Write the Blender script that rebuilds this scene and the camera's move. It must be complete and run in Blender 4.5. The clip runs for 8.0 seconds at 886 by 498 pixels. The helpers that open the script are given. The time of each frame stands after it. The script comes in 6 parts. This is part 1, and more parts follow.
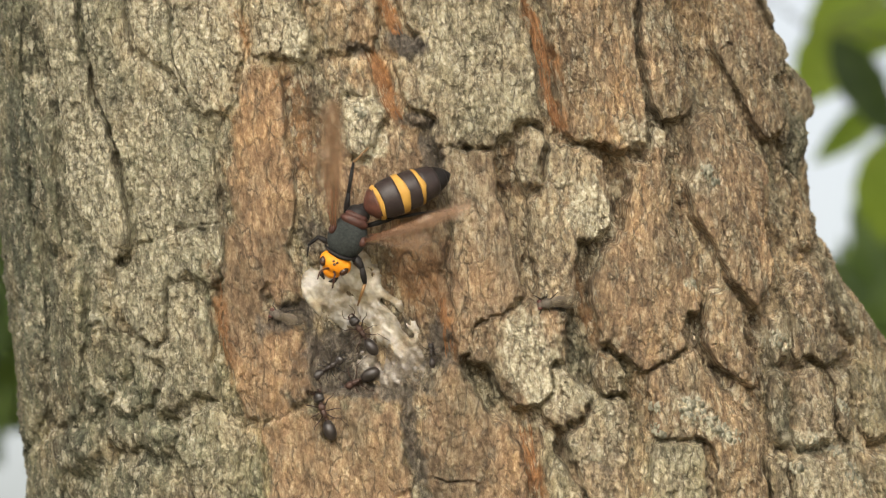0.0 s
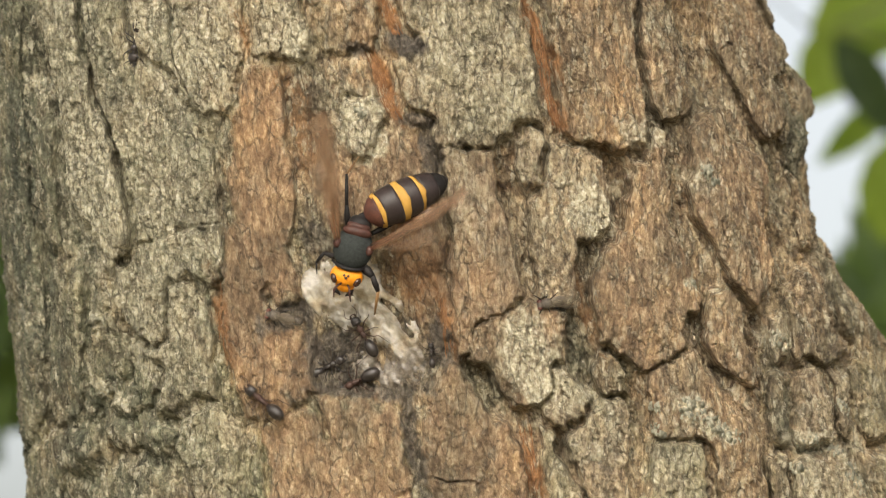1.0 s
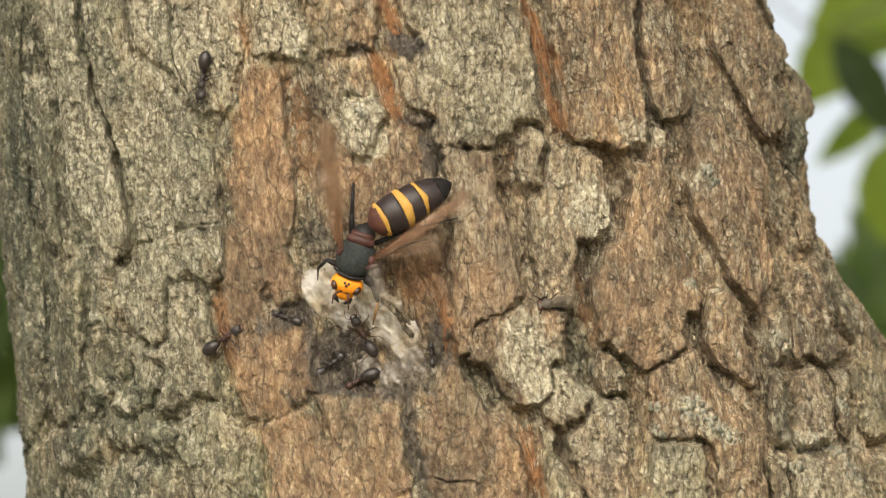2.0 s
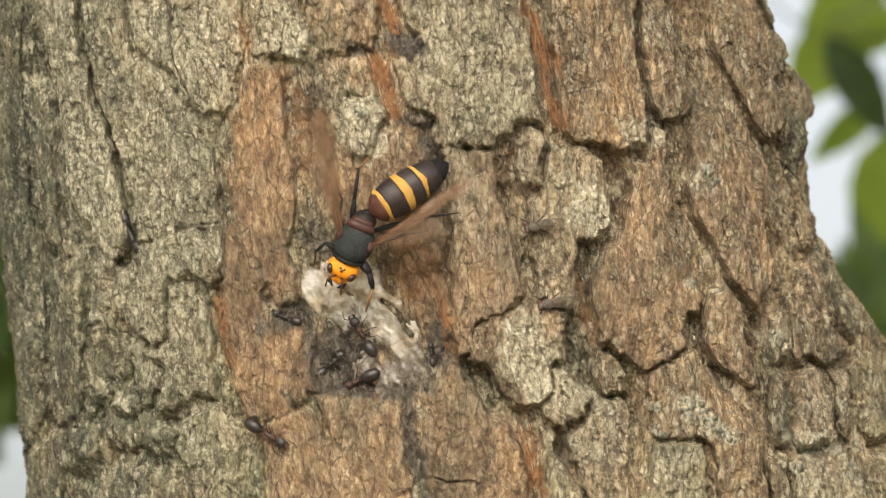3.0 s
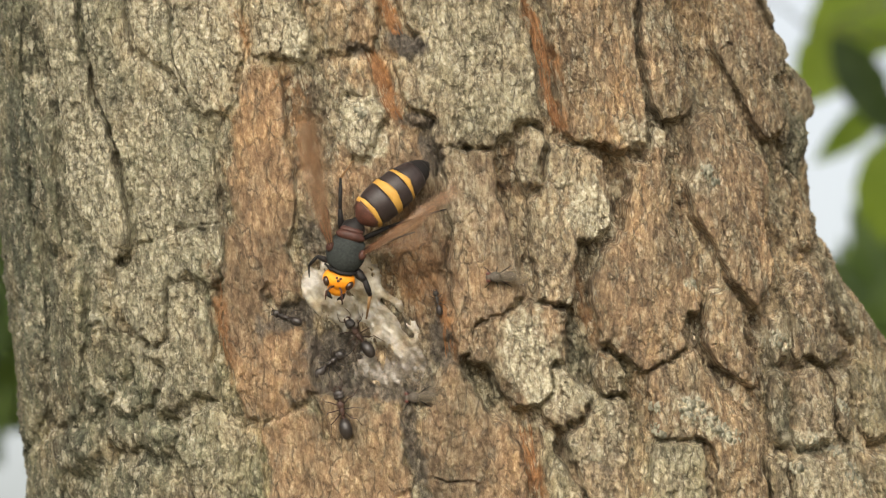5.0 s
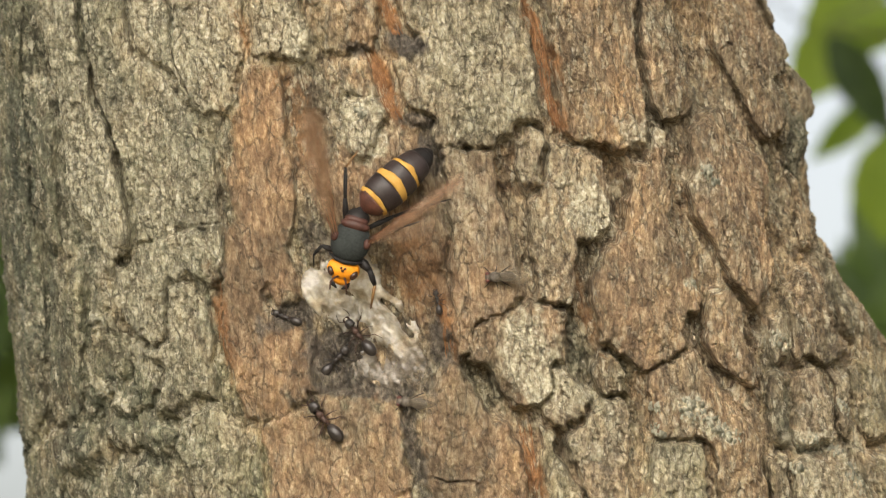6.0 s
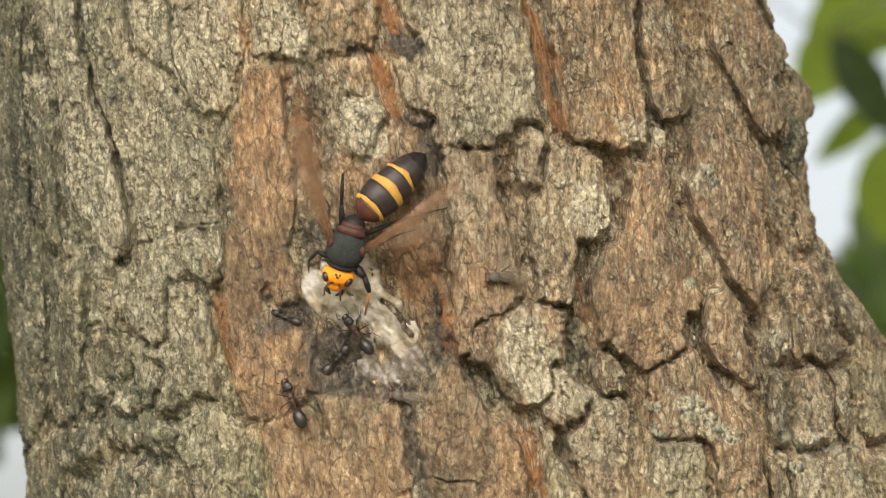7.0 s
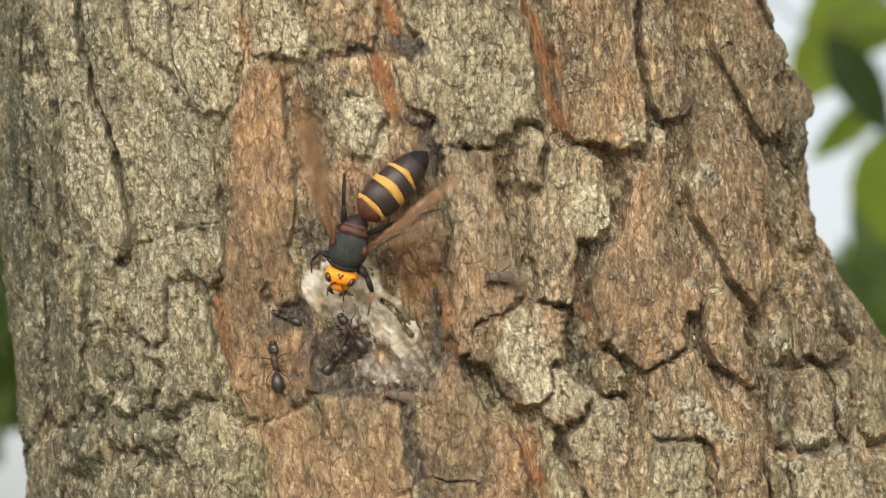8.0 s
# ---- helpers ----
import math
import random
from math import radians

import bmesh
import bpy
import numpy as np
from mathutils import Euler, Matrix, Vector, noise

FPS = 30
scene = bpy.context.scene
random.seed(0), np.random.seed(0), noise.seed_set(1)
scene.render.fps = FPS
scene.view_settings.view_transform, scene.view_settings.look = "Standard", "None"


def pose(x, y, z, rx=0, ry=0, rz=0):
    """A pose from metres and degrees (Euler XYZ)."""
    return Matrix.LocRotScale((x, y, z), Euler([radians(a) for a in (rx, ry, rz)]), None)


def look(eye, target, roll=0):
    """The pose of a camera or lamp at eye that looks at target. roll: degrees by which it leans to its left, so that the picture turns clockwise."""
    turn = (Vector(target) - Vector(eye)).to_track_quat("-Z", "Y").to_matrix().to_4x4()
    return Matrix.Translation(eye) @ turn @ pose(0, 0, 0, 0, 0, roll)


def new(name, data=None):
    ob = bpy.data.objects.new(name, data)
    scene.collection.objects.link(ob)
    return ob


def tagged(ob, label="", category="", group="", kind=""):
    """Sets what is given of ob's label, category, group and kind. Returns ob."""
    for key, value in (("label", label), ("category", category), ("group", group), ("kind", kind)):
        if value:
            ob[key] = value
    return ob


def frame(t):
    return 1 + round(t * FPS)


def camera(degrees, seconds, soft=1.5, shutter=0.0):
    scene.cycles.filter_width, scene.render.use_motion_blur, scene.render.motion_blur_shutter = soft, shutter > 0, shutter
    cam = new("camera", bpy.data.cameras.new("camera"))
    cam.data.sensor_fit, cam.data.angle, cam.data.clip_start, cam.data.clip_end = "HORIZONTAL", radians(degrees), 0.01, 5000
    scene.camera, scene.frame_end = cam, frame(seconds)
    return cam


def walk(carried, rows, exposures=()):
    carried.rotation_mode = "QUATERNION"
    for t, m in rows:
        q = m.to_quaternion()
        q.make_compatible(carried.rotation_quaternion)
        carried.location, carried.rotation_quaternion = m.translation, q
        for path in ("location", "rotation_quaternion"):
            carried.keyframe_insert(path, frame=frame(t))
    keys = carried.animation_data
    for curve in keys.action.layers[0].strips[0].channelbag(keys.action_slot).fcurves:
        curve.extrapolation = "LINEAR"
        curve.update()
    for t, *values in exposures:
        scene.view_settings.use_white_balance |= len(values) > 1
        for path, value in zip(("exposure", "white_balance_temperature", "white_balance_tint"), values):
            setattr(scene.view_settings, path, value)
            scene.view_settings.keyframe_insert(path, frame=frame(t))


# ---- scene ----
# The camera stands still on a tripod before the trunk and looks up at it a little.
EYE_Z = 1.35
LENS = 14.0
PITCH = 10.0
EYE = Vector((0, -0.9, EYE_Z))
# the leaning stretch of trunk stands square to the line of sight: its own frame, turned about the eye
TILT = Matrix.Translation(EYE) @ pose(0, 0, 0, PITCH, 0, 0) @ Matrix.Translation(-EYE)
cam = camera(LENS, 8.0, soft=1.1, shutter=0.5)
HERE = look(EYE, TILT @ Vector((0, 0, EYE_Z)))
walk(cam, [(0.0, HERE), (8.0, HERE)], exposures=[(0.0, 0.98, 6850, 8.5), (8.0, 0.98, 6850, 8.5)])
cam.data.dof.use_dof = True
cam.data.dof.focus_distance = 0.915
cam.data.dof.aperture_fstop = 22.0

# ---- light: a bright overcast day under trees ----
world = bpy.data.worlds.new("overcast_sky")
scene.world = world
world.use_nodes = True
wn = world.node_tree.nodes
wl = world.node_tree.links
sky = wn.new("ShaderNodeTexSky")
sky.sky_type = "NISHITA"
sky.sun_disc = False
sky.sun_elevation = radians(31)
sky.sun_rotation = radians(189)
sky.air_density = 1.0
sky.dust_density = 6.0
# cloud takes most of the blue out of the sky
cloud = wn.new("ShaderNodeHueSaturation")
cloud.inputs["Saturation"].default_value = 0.35
wl.new(sky.outputs["Color"], cloud.inputs["Color"])
wl.new(cloud.outputs["Color"], wn["Background"].inputs["Color"])
wn["Background"].inputs["Strength"].default_value = 0.125
sun = new("sun", bpy.data.lights.new("sun", "SUN"))
sun.data.energy = 1.25
sun.data.angle = radians(56)
sun.data.color = (1.0, 0.96, 0.90)
sun.matrix_world = look((-0.76, -4.8, 4.12), (0, 0, 1.2))

MM = 0.001


# ---- small tools ----
def mat_new(name):
    m = bpy.data.materials.new(name)
    m.use_nodes = True
    return m, m.node_tree.nodes, m.node_tree.links, m.node_tree.nodes["Principled BSDF"]


def tex_noise(nodes, links, co, scale, detail=4.0, rough=0.6):
    n = nodes.new("ShaderNodeTexNoise")
    n.inputs["Scale"].default_value = scale
    n.inputs["Detail"].default_value = detail
    n.inputs["Roughness"].default_value = rough
    links.new(co, n.inputs["Vector"])
    return n


def ramp(nodes, links, fac, stops):
    r = nodes.new("ShaderNodeValToRGB")
    el = r.color_ramp.elements
    el[0].position, el[0].color = stops[0][0], (*stops[0][1], 1)
    el[1].position, el[1].color = stops[-1][0], (*stops[-1][1], 1)
    for p, c in stops[1:-1]:
        e = el.new(p)
        e.color = (*c, 1)
    links.new(fac, r.inputs["Fac"])
    return r.outputs["Color"]


def mix(nodes, links, fac, a, b, blend="MIX"):
    n = nodes.new("ShaderNodeMix")
    n.data_type = "RGBA"
    n.blend_type = blend
    if isinstance(fac, float):
        n.inputs[0].default_value = fac
    else:
        links.new(fac, n.inputs[0])
    for k, v in ((6, a), (7, b)):
        if isinstance(v, tuple):
            n.inputs[k].default_value = (*v, 1)
        else:
            links.new(v, n.inputs[k])
    return n.outputs[2]


def math_node(nodes, links, op, a, b=0.0, clamp=False):
    n = nodes.new("ShaderNodeMath")
    n.operation = op
    n.use_clamp = clamp
    for k, v in ((0, a), (1, b)):
        if isinstance(v, (int, float)):
            n.inputs[k].default_value = v
        else:
            links.new(v, n.inputs[k])
    return n.outputs[0]


def bump(nodes, links, height, strength, dist, normal=None):
    n = nodes.new("ShaderNodeBump")
    n.inputs["Strength"].default_value = strength
    n.inputs["Distance"].default_value = dist
    links.new(height, n.inputs["Height"])
    if normal:
        links.new(normal, n.inputs["Normal"])
    return n.outputs["Normal"]


def simple_mat(name, c1, c2, scale, rough=0.5, bump_mm=0.1, rough2=None, spec=0.5, coat=0.0, stretch=(1, 1, 1)):
    """A mottled surface: two tones at two scales, with fine relief."""
    m, n, l, p = mat_new(name)
    tc = n.new("ShaderNodeTexCoord")
    mp = n.new("ShaderNodeMapping")
    mp.inputs["Scale"].default_value = stretch
    l.new(tc.outputs["Object"], mp.inputs["Vector"])
    co = mp.outputs["Vector"]
    a = tex_noise(n, l, co, scale)
    b = tex_noise(n, l, co, scale * 6.3, 3)
    f = mix(n, l, 0.4, a.outputs["Fac"], b.outputs["Fac"])
    l.new(ramp(n, l, f, [(0.32, c1), (0.68, c2)]), p.inputs["Base Color"])
    r = n.new("ShaderNodeMapRange")
    r.inputs["To Min"].default_value = rough
    r.inputs["To Max"].default_value = rough2 or min(1, rough + 0.15)
    l.new(b.outputs["Fac"], r.inputs["Value"])
    l.new(r.outputs[0], p.inputs["Roughness"])
    p.inputs["Specular IOR Level"].default_value = spec
    p.inputs["Coat Weight"].default_value = coat
    l.new(bump(n, l, b.outputs["Fac"], 0.6, bump_mm * MM), p.inputs["Normal"])
    return m


def part(name, bm, material, parent=None, label="", smooth=True):
    me = bpy.data.meshes.new(name)
    bm.to_mesh(me)
    bm.free()
    me.materials.append(material)
    if smooth:
        me.polygons.foreach_set("use_smooth", [True] * len(me.polygons))
    ob = new(name, me)
    ob.parent = parent
    return tagged(ob, label)


def tube(path, radii, seg=10, flat=1.0, side=(0, 1, 0), closed=True):
    """A bmesh skin round a path of points (mm), with a radius at each (mm); flat squashes it along the side axis."""
    bm = bmesh.new()
    pts = [Vector(p) for p in path]
    rings = []
    for i, p in enumerate(pts):
        d = (pts[min(i + 1, len(pts) - 1)] - pts[max(i - 1, 0)]).normalized()
        s = Vector(side)
        a = d.cross(s)
        if a.length < 1e-4:
            a = d.cross(Vector((1, 0, 0.01)))
        a.normalize()
        b = a.cross(d).normalized()
        r = radii[i]
        rings.append([bm.verts.new((p + a * (r * math.cos(t)) + b * (r * flat * math.sin(t))) * MM)
                      for t in (2 * math.pi * k / seg for k in range(seg))])
    for r0, r1 in zip(rings, rings[1:]):
        for k in range(seg):
            bm.faces.new((r0[k], r0[(k + 1) % seg], r1[(k + 1) % seg], r1[k]))
    if closed:
        bm.faces.new(rings[0][::-1])
        bm.faces.new(rings[-1])
    bmesh.ops.recalc_face_normals(bm, faces=bm.faces)
    return bm


def egg(c, r, turn=(0, 0, 0), seg=20, rings=14):
    """A rounded body, centre and half axes in mm."""
    bm = bmesh.new()
    bmesh.ops.create_uvsphere(bm, u_segments=seg, v_segments=rings, radius=1)
    m = pose(c[0] * MM, c[1] * MM, c[2] * MM, *turn) @ Matrix.Diagonal((r[0] * MM, r[1] * MM, r[2] * MM, 1))
    bm.transform(m)
    return bm


def merge(*bms):
    out = bmesh.new()
    for b in bms:
        me = bpy.data.meshes.new("tmp")
        b.to_mesh(me)
        b.free()
        out.from_mesh(me)
        bpy.data.meshes.remove(me)
    return out


def smoothstep(x):
    x = np.clip(x, 0, 1)
    return x * x * (3 - 2 * x)


def hash2(ix, iy, seed):
    h = (ix.astype(np.int64) * 374761393 + iy.astype(np.int64) * 668265263 + seed * 2147483647) & 0x7FFFFFFF
    h = ((h ^ (h >> 13)) * 1274126177) & 0x7FFFFFFF
    return ((h ^ (h >> 16)) & 0xFFFF) / 32767.5 - 1.0


def vnoise(x, y, seed=0):
    x0, y0 = np.floor(x), np.floor(y)
    fx, fy = smoothstep(x - x0), smoothstep(y - y0)
    a, b = hash2(x0, y0, seed), hash2(x0 + 1, y0, seed)
    c, d = hash2(x0, y0 + 1, seed), hash2(x0 + 1, y0 + 1, seed)
    return (a * (1 - fx) + b * fx) * (1 - fy) + (c * (1 - fx) + d * fx) * fy


def fbm(x, y, octaves=4, seed=0, gain=0.5):
    s, amp = 0.0, 1.0
    for k in range(octaves):
        s = s + amp * vnoise(x * 2.03 ** k + 17.3 * k, y * 2.03 ** k - 9.1 * k, seed + k)
        amp *= gain
    return s


# ---- materials ----
def bark_material():
    """Oak bark: brown plates, grey-green algae, pale lichen, bare tan inner bark, rust-coloured furrows, sap-wet wood."""
    m, n, l, p = mat_new("bark")
    tc = n.new("ShaderNodeTexCoord")
    co = tc.outputs["Object"]
    st = n.new("ShaderNodeMapping")
    st.inputs["Scale"].default_value = (1, 1, 0.42)
    st.inputs["Rotation"].default_value = (0, radians(-13), 0)
    l.new(co, st.inputs["Vector"])
    fib = st.outputs["Vector"]
    big = tex_noise(n, l, co, 60, 5, 0.6)
    mid = tex_noise(n, l, fib, 640, 7, 0.74)
    fine = tex_noise(n, l, fib, 1700, 4, 0.7)
    spk = tex_noise(n, l, co, 900, 3, 0.6)

    def attr(name):
        a = n.new("ShaderNodeAttribute")
        a.attribute_name = name
        return a.outputs["Fac"]

    brown = ramp(n, l, mid.outputs["Fac"], [(0.30, (0.07, 0.045, 0.029)), (0.42, (0.18, 0.12, 0.077)), (0.53, (0.35, 0.242, 0.145)), (0.63, (0.60, 0.46, 0.30))])
    grey = ramp(n, l, mid.outputs["Fac"], [(0.30, (0.055, 0.048, 0.034)), (0.44, (0.16, 0.138, 0.096)), (0.56, (0.33, 0.29, 0.187)), (0.67, (0.64, 0.575, 0.41))])
    blot = n.new("ShaderNodeMapRange")
    blot.inputs["From Min"].default_value = 0.36
    blot.inputs["From Max"].default_value = 0.64
    l.new(big.outputs["Fac"], blot.inputs["Value"])
    col = mix(n, l, math_node(n, l, "MULTIPLY", blot.outputs[0], 0.5), brown, grey)
    green = ramp(n, l, mid.outputs["Fac"], [(0.30, (0.042, 0.048, 0.026)), (0.44, (0.14, 0.15, 0.09)), (0.56, (0.315, 0.315, 0.205)), (0.67, (0.64, 0.63, 0.48))])
    gf = math_node(n, l, "MULTIPLY", attr("green"), math_node(n, l, "ADD", math_node(n, l, "MULTIPLY", blot.outputs[0], 0.75), 0.35), True)
    col = mix(n, l, gf, col, green)
    # dark grey-green tone: algae, and shade painted into some furrows
    algae_shade = ramp(n, l, mid.outputs["Fac"], [(0.30, (0.030, 0.034, 0.024)), (0.46, (0.085, 0.088, 0.062)), (0.58, (0.16, 0.165, 0.115)), (0.70, (0.40, 0.40, 0.31))])
    col = mix(n, l, math_node(n, l, "MULTIPLY", attr("algae_shade"), math_node(n, l, "ADD", math_node(n, l, "MULTIPLY", blot.outputs[0], 0.4), 0.65), True), col, algae_shade)
    pale = math_node(n, l, "MULTIPLY", math_node(n, l, "SUBTRACT", attr("flake"), 0.45, True), 1.1, True)
    col = mix(n, l, pale, col, mix(n, l, 0.6, col, (0.46, 0.41, 0.30)))
    dark = math_node(n, l, "MULTIPLY", math_node(n, l, "SUBTRACT", 0.4, attr("flake"), True), 1.2, True)
    col = mix(n, l, dark, col, mix(n, l, 0.6, col, (0.09, 0.068, 0.045)))
    tan = ramp(n, l, mid.outputs["Fac"], [(0.28, (0.15, 0.09, 0.054)), (0.5, (0.305, 0.186, 0.109)), (0.70, (0.52, 0.365, 0.225))])
    col = mix(n, l, math_node(n, l, "MULTIPLY", attr("tan"), 0.85, True), col, tan)
    rust = ramp(n, l, fine.outputs["Fac"], [(0.3, (0.12, 0.05, 0.022)), (0.7, (0.46, 0.22, 0.085))])
    col = mix(n, l, math_node(n, l, "MULTIPLY", attr("rust"), 0.85), col, rust)
    # old weather stains, two sizes
    broad = tex_noise(n, l, fib, 42, 3, 0.5)
    small = tex_noise(n, l, fib, 190, 4, 0.6)
    col = mix(n, l, 1.0, col, ramp(n, l, broad.outputs["Fac"], [(0.34, (0.66, 0.69, 0.70)), (0.52, (0.98, 0.97, 0.95)), (0.68, (1.12, 1.08, 1.0))]), "MULTIPLY")
    col = mix(n, l, 1.0, col, ramp(n, l, small.outputs["Fac"], [(0.34, (0.60, 0.61, 0.62)), (0.50, (1.0, 1.0, 1.0)), (0.68, (1.18, 1.15, 1.08))]), "MULTIPLY")
    lich = ramp(n, l, spk.outputs["Fac"], [(0.3, (0.34, 0.295, 0.195)), (0.5, (0.58, 0.525, 0.375)), (0.7, (0.76, 0.72, 0.58))])
    speck = n.new("ShaderNodeMapRange")
    speck.inputs["From Min"].default_value = 0.42
    speck.inputs["From Max"].default_value = 0.56
    l.new(mid.outputs["Fac"], speck.inputs["Value"])
    lf = math_node(n, l, "MULTIPLY", attr("lichen"), math_node(n, l, "ADD", math_node(n, l, "MULTIPLY", speck.outputs[0], 0.75), 0.3), True)
    col = mix(n, l, lf, col, lich)
    crust = tex_noise(n, l, fib, 430, 5, 0.65)
    fleck = n.new("ShaderNodeMapRange")
    fleck.inputs["From Min"].default_value = 0.52
    fleck.inputs["From Max"].default_value = 0.61
    l.new(crust.outputs["Fac"], fleck.inputs["Value"])
    ff = math_node(n, l, "MULTIPLY", fleck.outputs[0], math_node(n, l, "SUBTRACT", 0.5, math_node(n, l, "MULTIPLY", attr("tan"), 0.45), True))
    col = mix(n, l, ff, col, lich)
    # a fine net of drying cracks
    bend = n.new("ShaderNodeVectorMath")
    bend.operation = "MULTIPLY_ADD"
    l.new(small.outputs["Color"], bend.inputs[0])
    bend.inputs[1].default_value = (0.004, 0.004, 0.004)
    l.new(fib, bend.inputs[2])
    net = n.new("ShaderNodeTexVoronoi")
    net.feature = "DISTANCE_TO_EDGE"
    net.inputs["Scale"].default_value = 330
    l.new(bend.outputs[0], net.inputs["Vector"])
    line = n.new("ShaderNodeMapRange")
    line.inputs["From Min"].default_value = 0.015
    line.inputs["From Max"].default_value = 0.085
    line.inputs["To Min"].default_value = 1.0
    line.inputs["To Max"].default_value = 0.0
    l.new(net.outputs["Distance"], line.inputs["Value"])
    where = n.new("ShaderNodeMapRange")
    where.inputs["From Min"].default_value = 0.40
    where.inputs["From Max"].default_value = 0.56
    l.new(crust.outputs["Fac"], where.inputs["Value"])
    crack = math_node(n, l, "MULTIPLY", line.outputs[0], where.outputs[0])
    col = mix(n, l, math_node(n, l, "MULTIPLY", crack, 0.55), col, (0.05, 0.037, 0.026))
    wet = ramp(n, l, mid.outputs["Fac"], [(0.3, (0.03, 0.025, 0.02)), (0.5, (0.085, 0.071, 0.056)), (0.72, (0.25, 0.21, 0.165))])
    wf = attr("wet")
    col = mix(n, l, wf, col, wet)
    l.new(col, p.inputs["Base Color"])
    r = n.new("ShaderNodeMapRange")
    r.inputs["To Min"].default_value = 0.88
    r.inputs["To Max"].default_value = 0.42
    l.new(wf, r.inputs["Value"])
    l.new(r.outputs[0], p.inputs["Roughness"])
    p.inputs["Specular IOR Level"].default_value = 0.3
    nb = bump(n, l, mid.outputs["Fac"], 1.0, 1.4 * MM)
    nb = bump(n, l, fine.outputs["Fac"], 0.7, 0.4 * MM, nb)
    nb = bump(n, l, math_node(n, l, "SUBTRACT", 1.0, crack), 0.7, 0.5 * MM, nb)
    l.new(nb, p.inputs["Normal"])
    return m


BARK = bark_material()


def leaf_mat(name, c1, c2):
    m, n, l, p = mat_new(name)
    tc = n.new("ShaderNodeTexCoord")
    a = tex_noise(n, l, tc.outputs["Object"], 30, 4)
    oi = n.new("ShaderNodeObjectInfo")
    f = math_node(n, l, "ADD", math_node(n, l, "MULTIPLY", a.outputs["Fac"], 0.7), math_node(n, l, "MULTIPLY", oi.outputs["Random"], 0.3))
    col = ramp(n, l, f, [(0.3, c1), (0.75, c2)])
    l.new(col, p.inputs["Base Color"])
    p.inputs["Roughness"].default_value = 0.45
    tr = n.new("ShaderNodeBsdfTranslucent")
    l.new(mix(n, l, 1.0, col, (1.0, 1.0, 0.35), "MULTIPLY"), tr.inputs["Color"])
    ms = n.new("ShaderNodeMixShader")
    ms.inputs[0].default_value = 0.55
    l.new(p.outputs[0], ms.inputs[1])
    l.new(tr.outputs[0], ms.inputs[2])
    l.new(ms.outputs[0], n["Material Output"].inputs["Surface"])
    return m


LEAF = leaf_mat("leaf_green", (0.22, 0.33, 0.05), (0.38, 0.50, 0.11))
LEAF_YOUNG = leaf_mat("leaf_young", (0.34, 0.46, 0.05), (0.50, 0.62, 0.11))
LEAF_MID = leaf_mat("leaf_mid", (0.12, 0.19, 0.06), (0.23, 0.32, 0.11))
# darker copy of the leaf green; the drooping leaf's shade is in its colour
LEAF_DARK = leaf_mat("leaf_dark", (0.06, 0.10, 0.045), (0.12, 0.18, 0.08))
TRUNK_PLAIN = simple_mat("limb_bark", (0.09, 0.07, 0.045), (0.26, 0.21, 0.14), 40, 0.9, 2.0)


# ---- the trunk ----
# Trunk coordinates in mm: u round the girth from the side that faces the camera, v up from the camera's height.
def radius(v):
    return 117 - 0.16 * np.clip(v, -260, 160) - 0.012 * np.clip(v - 160, 0, None) - 0.02 * np.clip(v + 260, None, 0)


def axis_x(v):
    return -3.5 - 0.235 * np.clip(v, -260, 160) - 0.05 * (v - np.clip(v, -260, 160))


def on_trunk(u, v, h=0.0, cut=0.0):
    """World place of a spot on the bark, h mm proud of the trunk's mean surface; cut is a furrow's depth, and furrows slant a little. Above and below the lean the trunk stands upright."""
    u, v = np.asarray(u, float), np.asarray(v, float)
    a, r = u / 117.0, radius(v)
    x = (axis_x(v) + (r + h) * np.sin(a) - cut * np.sin(0.1 * a)) * MM
    y = (r - (r + h) * np.cos(a) + cut * np.cos(0.1 * a) + math.tan(radians(PITCH)) * (v - np.clip(v, -260, 160))) * MM
    z = EYE_Z + v * MM
    m = TILT
    return tuple(m[i][0] * x + m[i][1] * y + m[i][2] * z + m[i][3] for i in range(3))


GROOVES, PATCHES, SWELLS = [], [], []
PLATES, DEEPER = [], []


def groove(points, half, depth, edge):
    """A furrow along a line: half its floor's width, its depth and the width of its flanks (mm)."""
    GROOVES.append((points, half, depth, edge))


def plate(points, lift, edge, green=0.0, lichen=0.0, tan=0.0):
    """A raised plate of bark inside an outline: how proud it stands, the width of its flank (mm), its growths."""
    PLATES.append((points, lift, edge, {"green": green, "lichen": lichen, "tan": tan}))


def deepen(u, v, ru, rv, turn, extra):
    """Where the furrows between the plates run deeper (mm)."""
    DEEPER.append((u, v, ru, rv, turn, extra))


def patch(kind, u, v, ru, rv, turn, amount):
    """A stain, growth or painted shade: green algae, dark furrow shade, lichen, tan inner bark, rust, wet sap."""
    PATCHES.append((kind, u, v, ru, rv, turn, amount))


def swell(u, v, ru, rv, turn, h):
    """A broad rise (or hollow) of the bark."""
    SWELLS.append((u, v, ru, rv, turn, h))


# the bark plates: outline, lift, width of the flank (mm), and what grows on it
plate([(-182.7, 78.7), (-117.8, 74.5), (-121.6, 56.9), (-124.6, 43.6), (-124.7, 28.7), (-128.2, 13.7), (-126.6, 0.2), (-124.8, -11.9), (-126.4, -24), (-129.8, -39.3), (-134.2, -51.7), (-157.7, -56.1), (-189.5, -58.1)], 0, 2.2, green=1)
plate([(-122.5, 33.8), (-109.2, 34.9), (-109.6, 26.8), (-111, 16.5), (-111.3, 6.1), (-109.7, 0.1), (-101, -1.6), (-118.1, -2.5), (-122.4, 0.2), (-124.1, 13.7), (-125.6, 22.7)], -0.4, 2.2, green=1)
